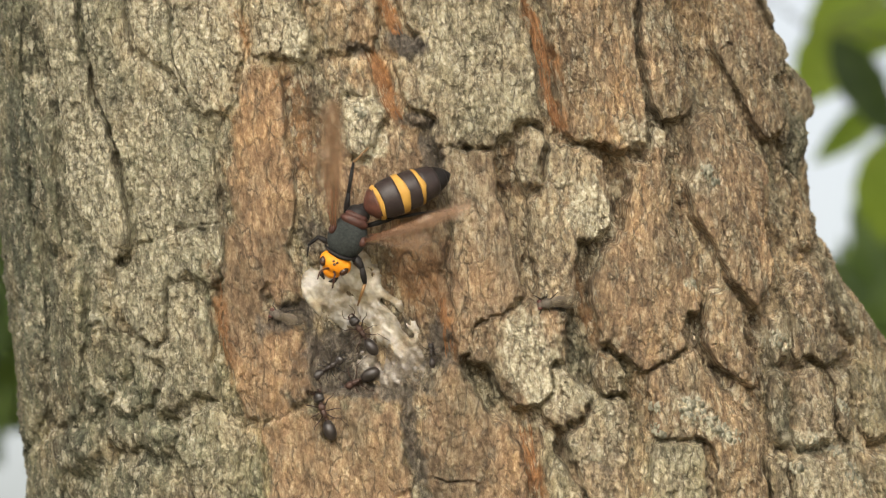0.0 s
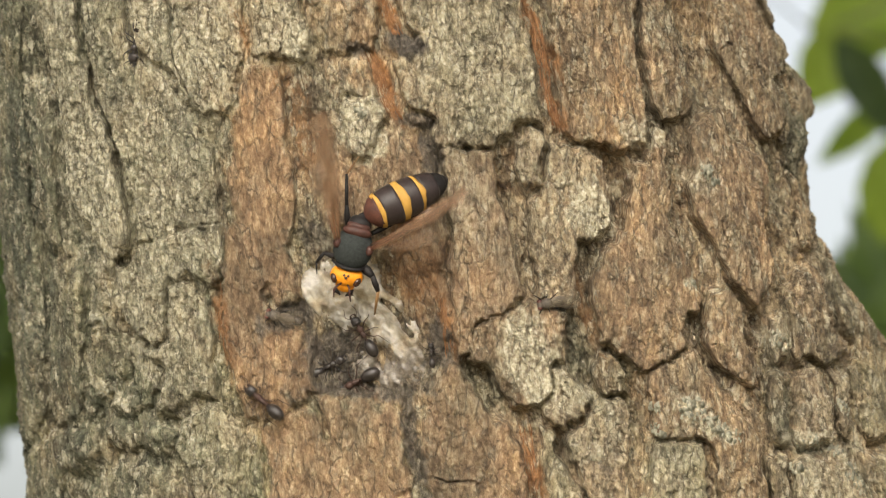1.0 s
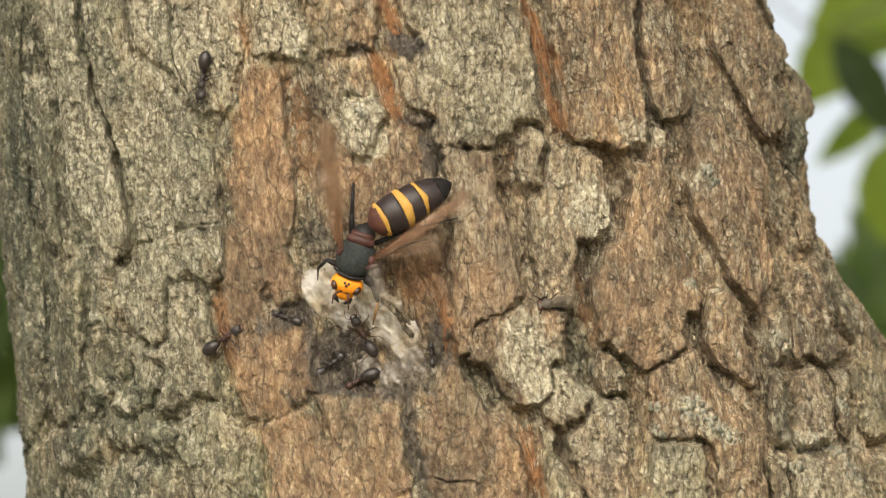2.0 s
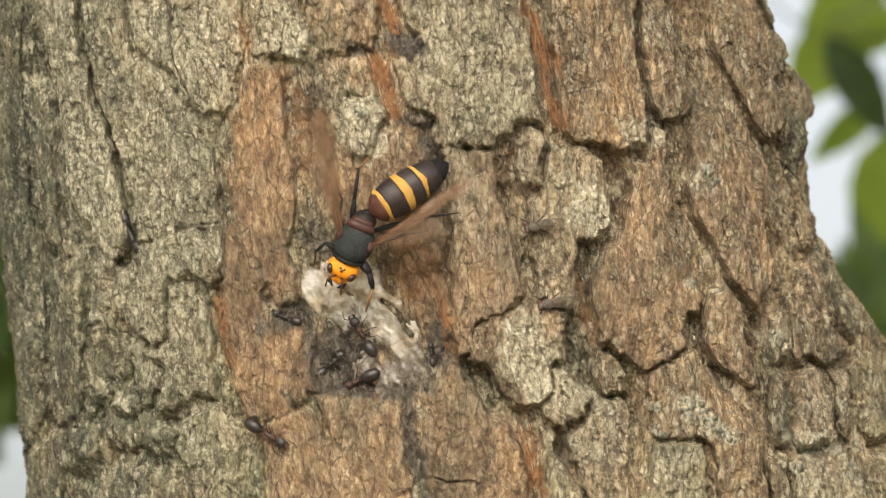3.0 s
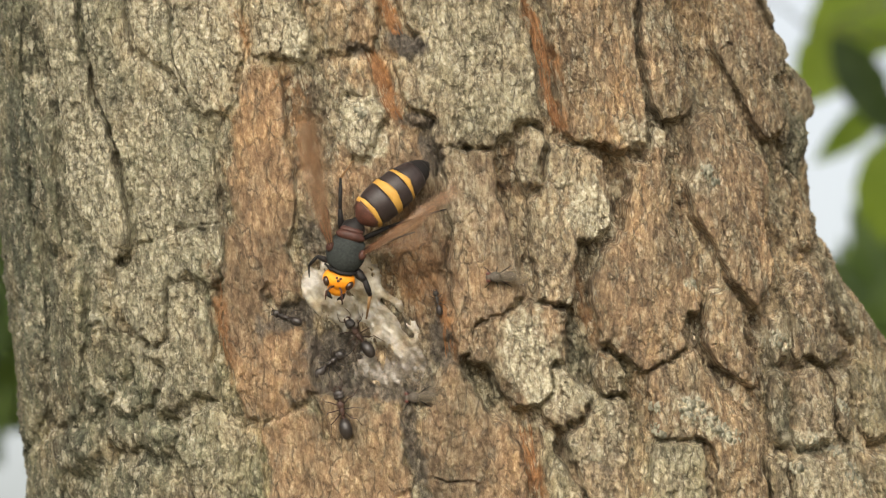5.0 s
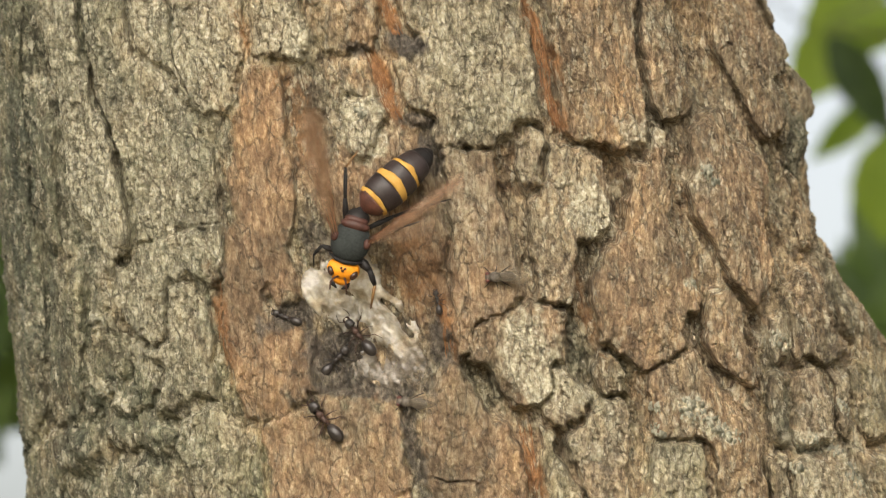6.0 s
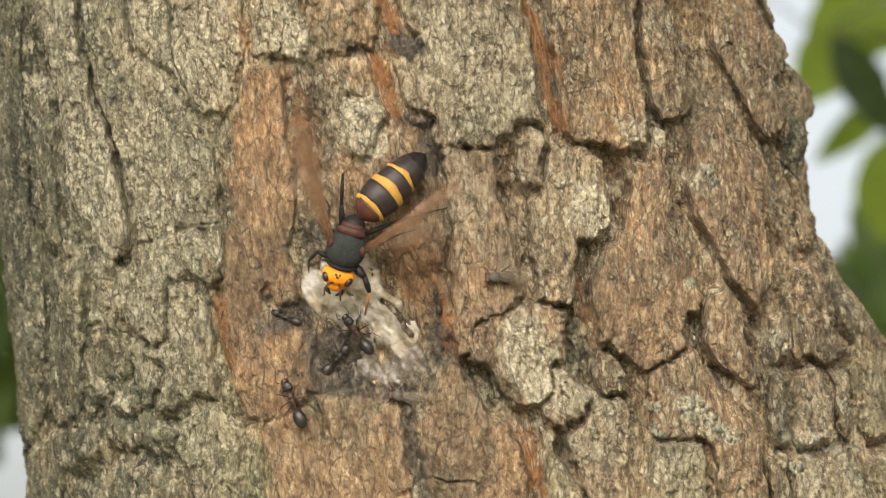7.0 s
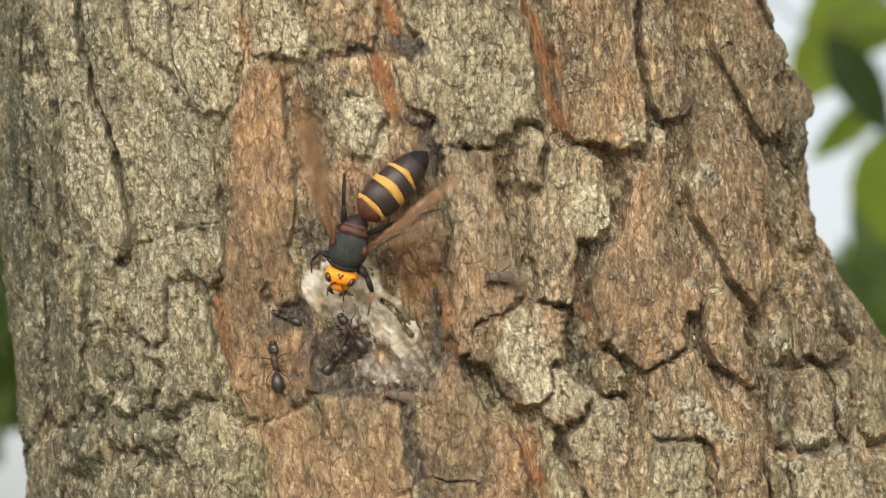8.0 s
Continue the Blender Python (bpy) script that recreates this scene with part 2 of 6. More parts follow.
plate([(-108.6, 73.9), (-88.5, 72.9), (-91.5, 55.6), (-91.8, 49.8), (-89.6, 45.3), (-89.8, 41), (-89, 35.9), (-86.2, 31.4), (-84.8, 26.3), (-84.9, 20.5), (-82.9, 15.4), (-81.3, 9.6), (-80.9, 3), (-82.7, -0.7), (-88.2, -3.4), (-90.6, -8.6), (-94.1, -5.7), (-94.8, 0.1), (-97, 6), (-104.9, 10.5), (-103.7, 20.8), (-103.4, 29.6), (-103.5, 37), (-105.9, 42.9), (-106.2, 50.3), (-110, 57.8)], 0.6, 1.3, green=0.5, lichen=0.5)
plate([(-86.9, 72.8), (-71.4, 72.1), (-73.3, 54.9), (-71.2, 49.4), (-65, 45.5), (-61.6, 42.8), (-60.1, 38.5), (-58.1, 33.3), (-53.9, 29), (-50.8, 25.5), (-51.7, 15.8), (-53.2, 5.9), (-53.3, 2.4), (-61.4, 5.3), (-66, 4.2), (-75.8, 1.6), (-78.5, -0.1), (-78.5, 5.9), (-78.8, 11.7), (-80.4, 17.5), (-81.9, 22.6), (-82.5, 27), (-84.2, 32.8), (-86.4, 37.2), (-87.6, 41.6), (-88.1, 46.7), (-88.7, 55.5)], 0.5, 1, green=0.55, lichen=0.3)
plate([(-68.4, 72), (-55.9, 71.5), (-58.5, 57.3), (-58.8, 48.8), (-57.9, 44.2), (-56.1, 37.3), (-54.8, 35), (-56.9, 37.3), (-58.9, 44.5), (-63.9, 48.1), (-69.3, 50.8), (-70.6, 55.6), (-69.7, 63.4)], 0.8, 0.8, lichen=0.7)
plate([(-55.1, 71.5), (-34.5, 71), (-36.7, 54), (-37.4, 48.4), (-39.1, 45.6), (-41.3, 41.3), (-43.6, 36), (-45.5, 33.9), (-47.4, 33.6), (-54.5, 34.7), (-55.7, 37.6), (-57.2, 44.2), (-58.3, 49.1), (-57.7, 57.3)], 0.5, 0.8, green=0.45, lichen=0.55)
plate([(-80.4, -1.9), (-77.4, 0.4), (-69.9, 3), (-61.4, 5.6), (-53, 6.1), (-53.1, 0.1), (-54.7, -8.4), (-57.5, -10.2), (-61, -8.2), (-64.6, -7), (-71.7, -8.5), (-73.8, -17.2), (-74.7, -23), (-77.8, -24.5), (-82, -23.1), (-84.7, -22.3), (-87.1, -18.8), (-88.2, -14.5), (-88.2, -8.6), (-86.3, -4.5)], 0.9, 0.9, lichen=0.5, green=0.2)
plate([(-71.5, -9.7), (-65.7, -8.1), (-62.8, -10.2), (-60.2, -14.5), (-60, -22.8), (-60.8, -30), (-62.6, -37.2), (-69.5, -38.8), (-72.9, -41.5), (-78.4, -43.4), (-81.5, -42.9), (-78.8, -37.6), (-75.7, -30.3), (-80.7, -28.9), (-82.7, -26.9), (-77, -25.1), (-73.9, -23.6)], 0.6, 1.2, lichen=0.2)
plate([(-85.3, -23.8), (-83.1, -24.9), (-83.1, -29.3), (-79.7, -32.1), (-78.9, -36.1), (-83.6, -42.5), (-92.4, -43.9), (-97.7, -42.6), (-99.2, -40.6), (-92, -36.9), (-88.3, -36.4), (-86.2, -29.8)], 0.3, 1.4, green=0.9)
plate([(-97.4, -4.3), (-90, -5.7), (-90.8, -14.5), (-90.2, -20.3), (-87.6, -24.7), (-87.4, -30.5), (-89.2, -35.5), (-96.8, -37.8), (-101.5, -41.2), (-104.9, -46.1), (-109.2, -46.3), (-103.5, -23.5), (-100.2, -8.7)], -0.5, 2.2, green=1)
plate([(-118.3, -3.1), (-101.2, -2.2), (-100.4, -5.7), (-103.8, -17.6), (-108.7, -38.5), (-112.1, -47), (-128.1, -49.6), (-127.7, -39.2), (-124.1, -24), (-121.8, -11.9)], 0.2, 1.8, green=0.85)
plate([(-157.7, -56.1), (-129.9, -48.7), (-112.6, -46.9), (-104.9, -46.1), (-103.8, -51.7), (-103, -54.1), (-108.6, -58.2), (-122, -61.4), (-126.8, -69.6), (-131.1, -76), (-167.7, -79.1)], 0.8, 1.6, green=0.9)
plate([(-101.3, -45.4), (-96.9, -44.3), (-89.5, -45.2), (-86.7, -46.9), (-86.6, -51), (-91.8, -52.4), (-98.4, -52.4), (-101.2, -50.7)], 0.7, 1.4, green=0.7)
plate([(-84.5, -46.8), (-77, -45.8), (-74.7, -47.6), (-78.1, -52.1), (-82, -53.1), (-85.6, -51.7)], 0.4, 1.3, green=0.4)
plate([(-73.7, -45), (-69.8, -41.7), (-62.9, -39.8), (-59.9, -43.9), (-57.1, -46), (-57.1, -51.4), (-59.3, -61.5), (-60, -71.6), (-74.4, -72.3), (-72.1, -60.6), (-72.4, -56.3), (-76, -50.6)], 1, 1.1, lichen=0.25)
plate([(-101, -57.5), (-97.2, -54.4), (-90, -53.8), (-82.5, -56.1), (-76.1, -59.6), (-74.3, -61.6), (-75.6, -72.4), (-114.2, -74.8), (-106.4, -62.6)], 0.6, 1.6, green=0.7)
plate([(-54.9, -46.2), (-51.9, -48.1), (-51.6, -54.1), (-52.4, -62.7), (-52.4, -71.3), (-58.7, -71.6), (-57.7, -60)], -0.6, 1.2, green=0.9)
plate([(-189.5, -58.1), (-164.3, -56.5), (-169.8, -79.3), (-189.5, -81)], 0, 2, green=0.9)
plate([(-38.6, 45.7), (-27.9, 46), (-28.6, 39.8), (-29.3, 34.1), (-30.5, 25.6), (-29.7, 20), (-30.1, 14.3), (-32.1, 8.6), (-34.6, 1.6), (-35.1, -4.1), (-34.1, -8.4), (-33.9, -12.3), (-40, -14.5), (-42, -11.2), (-43.5, -12.7), (-43.3, -16.2), (-40.3, -18.9), (-35.6, -21.1), (-33.7, -23.1), (-35.4, -35.3), (-36.5, -37.9), (-45.4, -42), (-49.6, -43.8), (-53.5, -41.7), (-55.6, -35.6), (-56.7, -28.5), (-56.7, -19.9), (-54.2, -8.4), (-52.1, 0.1), (-49.4, 5.8), (-47.1, 20.1), (-44.4, 31.4), (-42.2, 35.7), (-39.9, 41.3)], 0.2, 0.7, tan=0.85)
plate([(-30.4, 70.9), (-19.1, 70.7), (-18.7, 63.7), (-20.4, 58.3), (-24.2, 56.9), (-25.8, 53.9), (-27.3, 48.5), (-33.3, 48.6), (-34.9, 50), (-33.7, 58.2)], 0.3, 0.7, lichen=0.45, green=0.3)
plate([(-24.3, 56.4), (-20.3, 57.5), (-18.4, 56), (-18.4, 53.5), (-20.2, 49.6), (-22.9, 47.3), (-26.8, 48.1), (-25.8, 53)], 1.6, 0.8, lichen=0.9)
plate([(-14.6, 70.7), (3.2, 70.6), (2.2, 62.2), (0.2, 56.5), (-0.5, 52.6), (-3.1, 50), (-5.1, 51.2), (-8.7, 49.1), (-12.1, 47.7), (-15.4, 48.4), (-17.6, 52.4), (-18, 55.2), (-18.4, 59.4)], 0.3, 0.9, tan=0.2)
plate([(-15.7, 46.4), (-9.2, 47.1), (-4.8, 47.5), (-5, 43.8), (-4.7, 39.2), (-7, 37.4), (-13.3, 39.2), (-15.8, 35.4), (-16.2, 37.5), (-16.6, 42.5)], 0, 0.9, tan=0.3)
plate([(-14.3, 34), (-12.2, 36.7), (-6.8, 38.1), (-2.9, 35.9), (-2.1, 33.4), (-4.4, 30.6), (-7.2, 27.8), (-9.4, 24.4), (-11.8, 22.8), (-14.3, 24.1), (-14.6, 28.4)], 0.9, 0.7, lichen=1)
plate([(9.8, 70.6), (20.2, 70.7), (43.6, 71.2), (41.3, 62.6), (40.5, 56.9), (40.6, 49.8), (38.6, 41.3), (37.9, 34.2), (37.3, 30.2), (34, 32.3), (30.3, 32.3), (26.5, 28.7), (22.3, 25.6), (15.1, 25.3), (8.7, 25.5), (8, 28.6), (9.8, 32), (6.5, 34.3), (2.4, 35.7), (2.4, 41), (1.8, 46.4), (9.1, 50.3), (10.7, 53.7), (7.4, 56.3), (7.8, 62.2)], 0.9, 0.9, green=0.35, lichen=0.25)
plate([(-14.8, 21.3), (-10.7, 21.6), (-6.9, 25), (-1.4, 29.7), (5.3, 27.3), (6.7, 24.7), (6.7, 19.9), (5.4, 11.4), (5.2, 5.8), (4.4, 0.1), (1.6, -5.5), (-3.6, -4.1), (-8.3, 0.1), (-13.4, 3), (-21.4, 5.8), (-21.1, 12.9), (-18.1, 19.9)], -1.6, 1.4, tan=0.6)
plate([(9.1, 25), (21.7, 24.4), (21.5, 19.9), (21, 12.9), (20.5, 5.8), (21, -2.7), (20.3, -8.3), (20.5, -13), (16.1, -15), (8.4, -17.8), (5.8, -19.2), (4.8, -25), (1.6, -27.8), (0.9, -22.4), (3, -11.1), (3.8, -4.1), (7.5, 5.8), (7.2, 12.8)], 0.7, 0.9, tan=0.7, lichen=0.1)
plate([(6.2, -19.5), (16, -15.4), (21.5, -13.1), (24.8, -14), (29.7, -15.1), (27.9, -22.5), (26.1, -28.1), (21.8, -29.5), (20.9, -35.2), (18.6, -38.4), (14.1, -39.4), (11.1, -38.4), (9.1, -36.2), (8.3, -30.9), (6.3, -27.8), (2.9, -27.5), (5.3, -25.2)], 0.9, 0.8, tan=0.5)
plate([(-34.9, -37.7), (-30.1, -37), (-19.3, -38.6), (-15.9, -40.4), (-16.9, -47.9), (-17.5, -54.9), (-16.2, -58), (-17.3, -62), (-17.6, -70.4), (-52.1, -71.3), (-49.7, -51.2), (-50.7, -44.7), (-45.3, -42.9), (-37.6, -39.2), (-35.9, -42.4), (-35.3, -48.4), (-33.9, -47.5), (-34.3, -43.1)], -0.1, 0.8, tan=0.8)
plate([(-1.4, -28.8), (0.8, -30.2), (2.3, -34.3), (3.6, -38.5), (5, -42.6), (8.2, -43.3), (8.8, -46.7), (10.1, -49.5), (10.5, -53.5), (9.3, -61.9), (7.9, -70.4), (-13.7, -70.4), (-12.6, -59.4), (-13.7, -57.4), (-12.6, -49.2), (-10.1, -42.2), (-6.6, -37.1), (-3.3, -31.4)], 0.5, 0.9, tan=0.7)
plate([(52.7, 71.4), (83.1, 72.6), (72.3, 50.6), (71.1, 46.2), (69.9, 39.7), (69.9, 35.4), (68, 29.6), (65.6, 26.3), (61.1, 25.9), (56.4, 24.9), (51.1, 26.5), (45.2, 27.6), (42.8, 29.7), (44.5, 37.1), (45.6, 44.2), (46.8, 51.4), (49.8, 62.8)], 0.7, 0.8, tan=0.25)
plate([(84.4, 72.7), (95.7, 73.2), (92.5, 64.3), (89.3, 56.9), (89.2, 49.7), (88.4, 43.8), (90, 41), (86.3, 36.8), (80.6, 33.5), (74.4, 32.9), (73.2, 36.2), (73, 39.8), (74, 45.6), (74.8, 51.4)], 0.9, 0.8)
plate([(28.6, 26.7), (33.8, 30.2), (36.8, 28.2), (33.9, 21.4), (32.6, 16), (28.3, 14), (27, 15.7), (27.1, 21.4)], 0, 0.9, lichen=0.4)
plate([(37.5, 26), (44.1, 25.2), (50.1, 23.8), (51.9, 22.4), (50, 15.8), (48.7, 10.1), (48.6, 6.1), (44.7, 4), (40.2, 1.8), (37.8, 2.4), (35.2, -4.1), (34.5, -8.4), (31.5, -13.7), (28.3, -14.4), (24.2, -12.2), (24.1, -6.9), (25.5, 0.1), (27.1, 5.8), (28.1, 11.5), (32.3, 14), (35.3, 20)], 0.9, 0.8, lichen=0.2)
plate([(60.6, 21.3), (65.2, 22.6), (70.7, 31.5), (73.9, 29.9), (69.7, 20.3), (68.6, 13.1), (65.6, 6.6), (66.3, 1.6), (67.1, -4.2), (66.8, -8.5), (68.3, -12.8), (66.2, -15.4), (61.7, -17.4), (59.4, -21.4), (59.8, -24.8), (53.3, -28.1), (45.1, -30.7), (42.9, -28), (39.3, -25.1), (36.9, -23.4), (37.3, -16.9), (37.7, -11.2), (41.4, -4.1), (44.9, 0.1), (49.7, 2.7), (53.2, 5.9), (57.1, 14.4)], 0.9, 0.9, tan=0.5)
plate([(46.4, -31.5), (53.1, -28.7), (60.2, -25.1), (62, -31), (65.3, -33.2), (67.7, -37.6), (67.8, -41.9), (71.3, -46.4), (71.7, -51.9), (69.8, -59), (66.3, -71.9), (52.7, -71.3), (55.8, -60), (57.7, -51.4), (56.2, -48.5), (50, -47.8), (43, -47.4), (45, -39.7), (44.5, -35.4)], 0.5, 0.9, tan=0.2)
plate([(35.1, -26.5), (39.2, -27.1), (41.2, -30.6), (40.1, -36.5), (34.9, -36.7), (32.7, -35.6), (32, -31.3)], 0.3, 0.9, green=0.3)
plate([(32.5, -38.7), (37.9, -38), (38.3, -42.5), (35.6, -50.9), (33.1, -60.8), (30.8, -70.7), (24.9, -70.6), (23.7, -62.1), (22, -52.8), (22.4, -47.5), (27, -43.7), (30.4, -40.2)], 0.6, 0.8, lichen=0.3)
plate([(22.5, -31.5), (25.9, -31), (28.6, -35.5), (30.6, -37.5), (27.4, -41.9), (22.1, -45.4), (20.4, -44.6), (18.8, -43.3), (18.1, -41.5), (20.5, -39.4)], 0.5, 0.8, lichen=0.25)
plate([(16, -44.6), (19.7, -46.2), (19.5, -48.2), (18.2, -51.4), (20, -55.2), (22.4, -62), (22.8, -70.5), (10.2, -70.4), (12.4, -57.7), (16, -49.5)], -0.2, 1, green=0.5)
plate([(42.6, -48.5), (49.9, -48.1), (55.4, -49.1), (53.9, -55.6), (51.9, -62.7), (49.8, -71.2), (34, -70.8), (37.7, -59.5), (40.5, -53.9)], 0.2, 1, green=0.6, lichen=0.3)
plate([(116.6, 74.4), (154.2, 76.8), (146.9, 67.2), (150.6, 61.1), (170.1, 59.1), (166.9, 53), (153.6, 47.8), (135.5, 45.8), (136.7, 42.3), (137.2, 36.5), (125.6, 30.2), (113.1, 29.4), (111.4, 34.5), (110.4, 39.4), (107.4, 43), (106.8, 46.6), (105, 50.3), (106.8, 56.2), (110.9, 65.2)], 1.2, 0.9, tan=0.15)
plate([(137.1, 45), (149, 44.1), (154.9, 41.4), (145.3, 36.8), (131.8, 28.8), (127.4, 28), (136.8, 35), (136.8, 40.8)], 0.2, 1)
plate([(98.1, 37.7), (98.2, 35.4), (96.3, 29.8), (101.3, 27.1), (109.1, 24.3), (110.5, 20.9), (107.3, 16.4), (99.4, 6), (96.7, 0), (97.6, -5.4), (93.7, -8.6), (88.5, -12.7), (83.9, -14.1), (81.4, -11.2), (79.1, -7.5), (77.5, -2.8), (77.7, 0.7), (76.4, 4.8), (75.1, 8.8), (75.7, 14.6), (78.7, 20.4), (82, 29.2), (91.5, 36.4)], 1, 0.9, tan=0.4)
plate([(72.4, -9.7), (77.1, -9), (79.7, -13.2), (80.8, -16.8), (77.6, -23), (78.4, -29.2), (80.1, -31.4), (75.6, -35.8), (71.1, -34.2), (67.4, -31.3), (65.2, -28.3), (64.7, -22.9), (67.5, -15.7)], 0.8, 1, tan=0.15)
plate([(129.4, 21), (131.2, 16.5), (129.1, 10.4), (128, 3.2), (120.6, -0.7), (114, -0.7), (113.5, 3.1), (120.7, 12.1)], 0.3, 1.2)
plate([(108.1, -4.9), (117.2, -4), (118.6, -8.8), (114.1, -16.3), (115, -22.6), (121, -24.2), (117.2, -28), (106, -30.2), (99.6, -29), (93.1, -30.2), (94.3, -23.3), (97.5, -14.6), (104.1, -9)], 0.9, 1)
plate([(92.6, -33.3), (99.5, -30.5), (101.4, -32.6), (101.8, -38.3), (100.8, -44.2), (96.6, -49.6), (88.8, -50.8), (83, -51.1), (86.9, -42.2)], 0.8, 1, lichen=0.2)
plate([(89, -17.7), (95.5, -16.4), (94.1, -23.3), (91.8, -28.9), (86.3, -30.2), (84.9, -27.5)], -0.5, 1.2, lichen=0.4)
plate([(83.2, -32.5), (90, -31.2), (89.1, -36.4), (84.6, -43.6), (80.7, -51.9), (77.2, -50.3), (77.8, -43.4), (79.5, -37.6)], -0.3, 1.2, green=0.4)
plate([(81.7, -54), (89.8, -53), (98.5, -53.4), (100.7, -57.9), (101.5, -65), (98.9, -73.7), (74, -72.3), (78, -60.8)], 0.7, 1, lichen=0.35, green=0.3)
plate([(129.3, -1.7), (140.6, -1.7), (141.4, -9.3), (143.8, -20.1), (153.6, -30.9), (125.5, -51.3), (112.5, -51.8), (110.3, -47.5), (113.8, -38.7), (116, -31.6), (123.9, -25.8), (119.4, -21.1), (119.5, -14.8)], 0.6, 1.4, green=0.5)
plate([(107.1, -31.8), (114, -33), (110.9, -41.6), (104.9, -50), (101.3, -48.3), (103.5, -41.3)], -0.4, 1.4, lichen=0.2)
plate([(177.7, 52.6), (186.4, 52.7), (185.4, 45.8), (189.5, 43.6), (180.7, 36.5), (171.2, 31.5), (145.9, 18.8), (133.6, 17.4), (133.8, 22.9), (146.5, 33.8), (167.6, 43.5)], 1, 1.4, green=0.5)
plate([(174.4, 78.2), (183.8, 78.8), (175, 67.4), (171.1, 61.6), (182.7, 59.7), (184.9, 53.9), (177.6, 52.9), (174.2, 57.7), (164.9, 61.9), (167.9, 68.5)], 0.5, 1.2, green=0.3)
plate([(105.5, -53.3), (114.6, -53), (135.6, -54.8), (116.9, -75), (101.2, -73.9), (104.4, -62.2)], 0.4, 1.4, green=0.5)
plate([(73.6, -53.4), (79.7, -53.3), (77.1, -60.8), (73, -72.2), (68, -72), (70.8, -60.5)], -0.2, 1.2, green=0.3)
# cracks and narrow furrows
groove([(-88.7, 46.5), (-88.5, 41.7), (-87.6, 37), (-85.1, 32.6), (-83.1, 26), (-82.7, 21.6), (-81, 16.5), (-79.3, 11.5), (-78.8, 5.7), (-79.4, 0.4), (-82.4, -1.3), (-87.4, -3.6)], 0.6, 6.5, 0.9)
groove([(-82.7, 24.1), (-81.9, 18.3), (-80.1, 12.5), (-79.6, 5.9), (-79.9, 0.9)], 1.5, 7.5, 0.9)
groove([(-77.8, 1.6), (-71.6, 3.6), (-67.4, 4.6), (-64.9, 4.7), (-61.4, 5.6), (-53.5, 6.7)], 0.08, 1.6, 0.7)
groove([(-81.9, -2), (-79.1, -3), (-78.2, -7.1)], 0.25, 2.2, 0.7)
groove([(-92.8, 67.3), (-94.1, 57.9), (-95.7, 52.8), (-91.9, 49.2), (-89.3, 45.6)], 0.2, 1.6, 1)
groove([(-63.9, 33.9), (-66.2, 26), (-68.6, 17.4), (-68.9, 10.2), (-69.5, 5.2)], 0.2, 1.4, 1.2)
groove([(-54.7, 33.7), (-52.4, 29.8), (-51.7, 26.1)], 0.3, 2.4, 0.9)
groove([(-87.3, -52.5), (-80.3, -54.4), (-73.9, -58.9)], 0.5, 1.8, 1.6)
groove([(-103.1, -46.9), (-101.1, -53.1), (-104.1, -57.1), (-112.7, -60.8), (-122.9, -65.1)], 0.5, 2, 1.5)
groove([(-85.8, -44.2), (-78.6, -44.6), (-72.8, -42.9), (-69.8, -40.5), (-68.3, -38.8), (-62.6, -38.1)], 0.4, 1.8, 1.4)
groove([(-63.7, -7), (-60.6, -8.9), (-57.8, -14.2), (-57.3, -18.5)], 0.6, 2.6, 1.2)
groove([(-45.4, 32.6), (-42.9, 35.4), (-41.2, 41.3), (-38.8, 45.8), (-36.2, 47.2), (-27.6, 47.1), (-21, 45.3)], 0.35, 3.4, 0.7)
groove([(-24.6, 46.5), (-21.5, 43.2), (-19.9, 45.6)], 0.9, 3, 0.8)
groove([(-17.8, 59.4), (-19.1, 57.2), (-18, 53.8), (-19.7, 49.3)], 0.2, 2.6, 0.7)
groove([(-19, 48.8), (-13.9, 46.4), (-8.1, 48.4), (-5.3, 50.3)], 0.25, 2.2, 0.8)
groove([(-14.1, 22.4), (-10, 23), (-6.8, 26.9), (-4, 30), (-2, 32.3)], 0.3, 2.6, 0.7)
groove([(-16.9, 33.3), (-17.6, 36.8), (-17.8, 41.1)], 0.5, 2, 1)
groove([(7.3, 28.3), (7.6, 25.8), (16.6, 25.5), (22.1, 24.4), (24.8, 27), (28, 29.8), (31.6, 32.1)], 0.2, 3.4, 0.6)
groove([(27, 25.3), (28.8, 28.4), (31.4, 31.3)], 0.5, 3.2, 0.7)
groove([(22.9, 27.7), (22.3, 30.9), (25.3, 34.1), (26.9, 35.2)], 0.1, 1.6, 0.6)
groove([(25.5, 28.4), (29, 32), (32.5, 33.4)], 0.1, 1.6, 0.6)
groove([(20.8, 56.6), (19.2, 49.6)], 0.12, 1.4, 0.7)
groove([(37.6, 59.7), (34.3, 56.8), (32.2, 53.9)], 0.12, 1.4, 0.7)
groove([(5.7, -19.6), (9.7, -18.1), (15.9, -15.5), (21.5, -13)], 0.15, 2.6, 0.6)
groove([(16.3, -16.8), (15.9, -22.4), (16, -25.3), (16.9, -28.1)], 0.12, 1.6, 0.7)
groove([(47.8, 38.6), (50.6, 39.3), (55.4, 40.9)], 0.15, 1.8, 0.7)
groove([(74, 51.4), (73, 47.7), (72.4, 41.9), (72, 37.9)], 0.2, 2.6, 0.6)
groove([(40.4, 28.5), (43, 26.9), (47.5, 25.8), (50.2, 23.2)], 0.6, 3.2, 0.9)
groove([(55.7, 24.4), (60, 23.1), (63.1, 22), (66.6, 22.6)], 0.3, 2.8, 0.8)
groove([(44.5, -31.5), (49.5, -30.1), (54.8, -28.5), (60.3, -25)], 0.18, 2.6, 0.6)
groove([(36.2, -25.7), (40.1, -26.6), (43.1, -30.4)], 0.35, 2.6, 0.8)
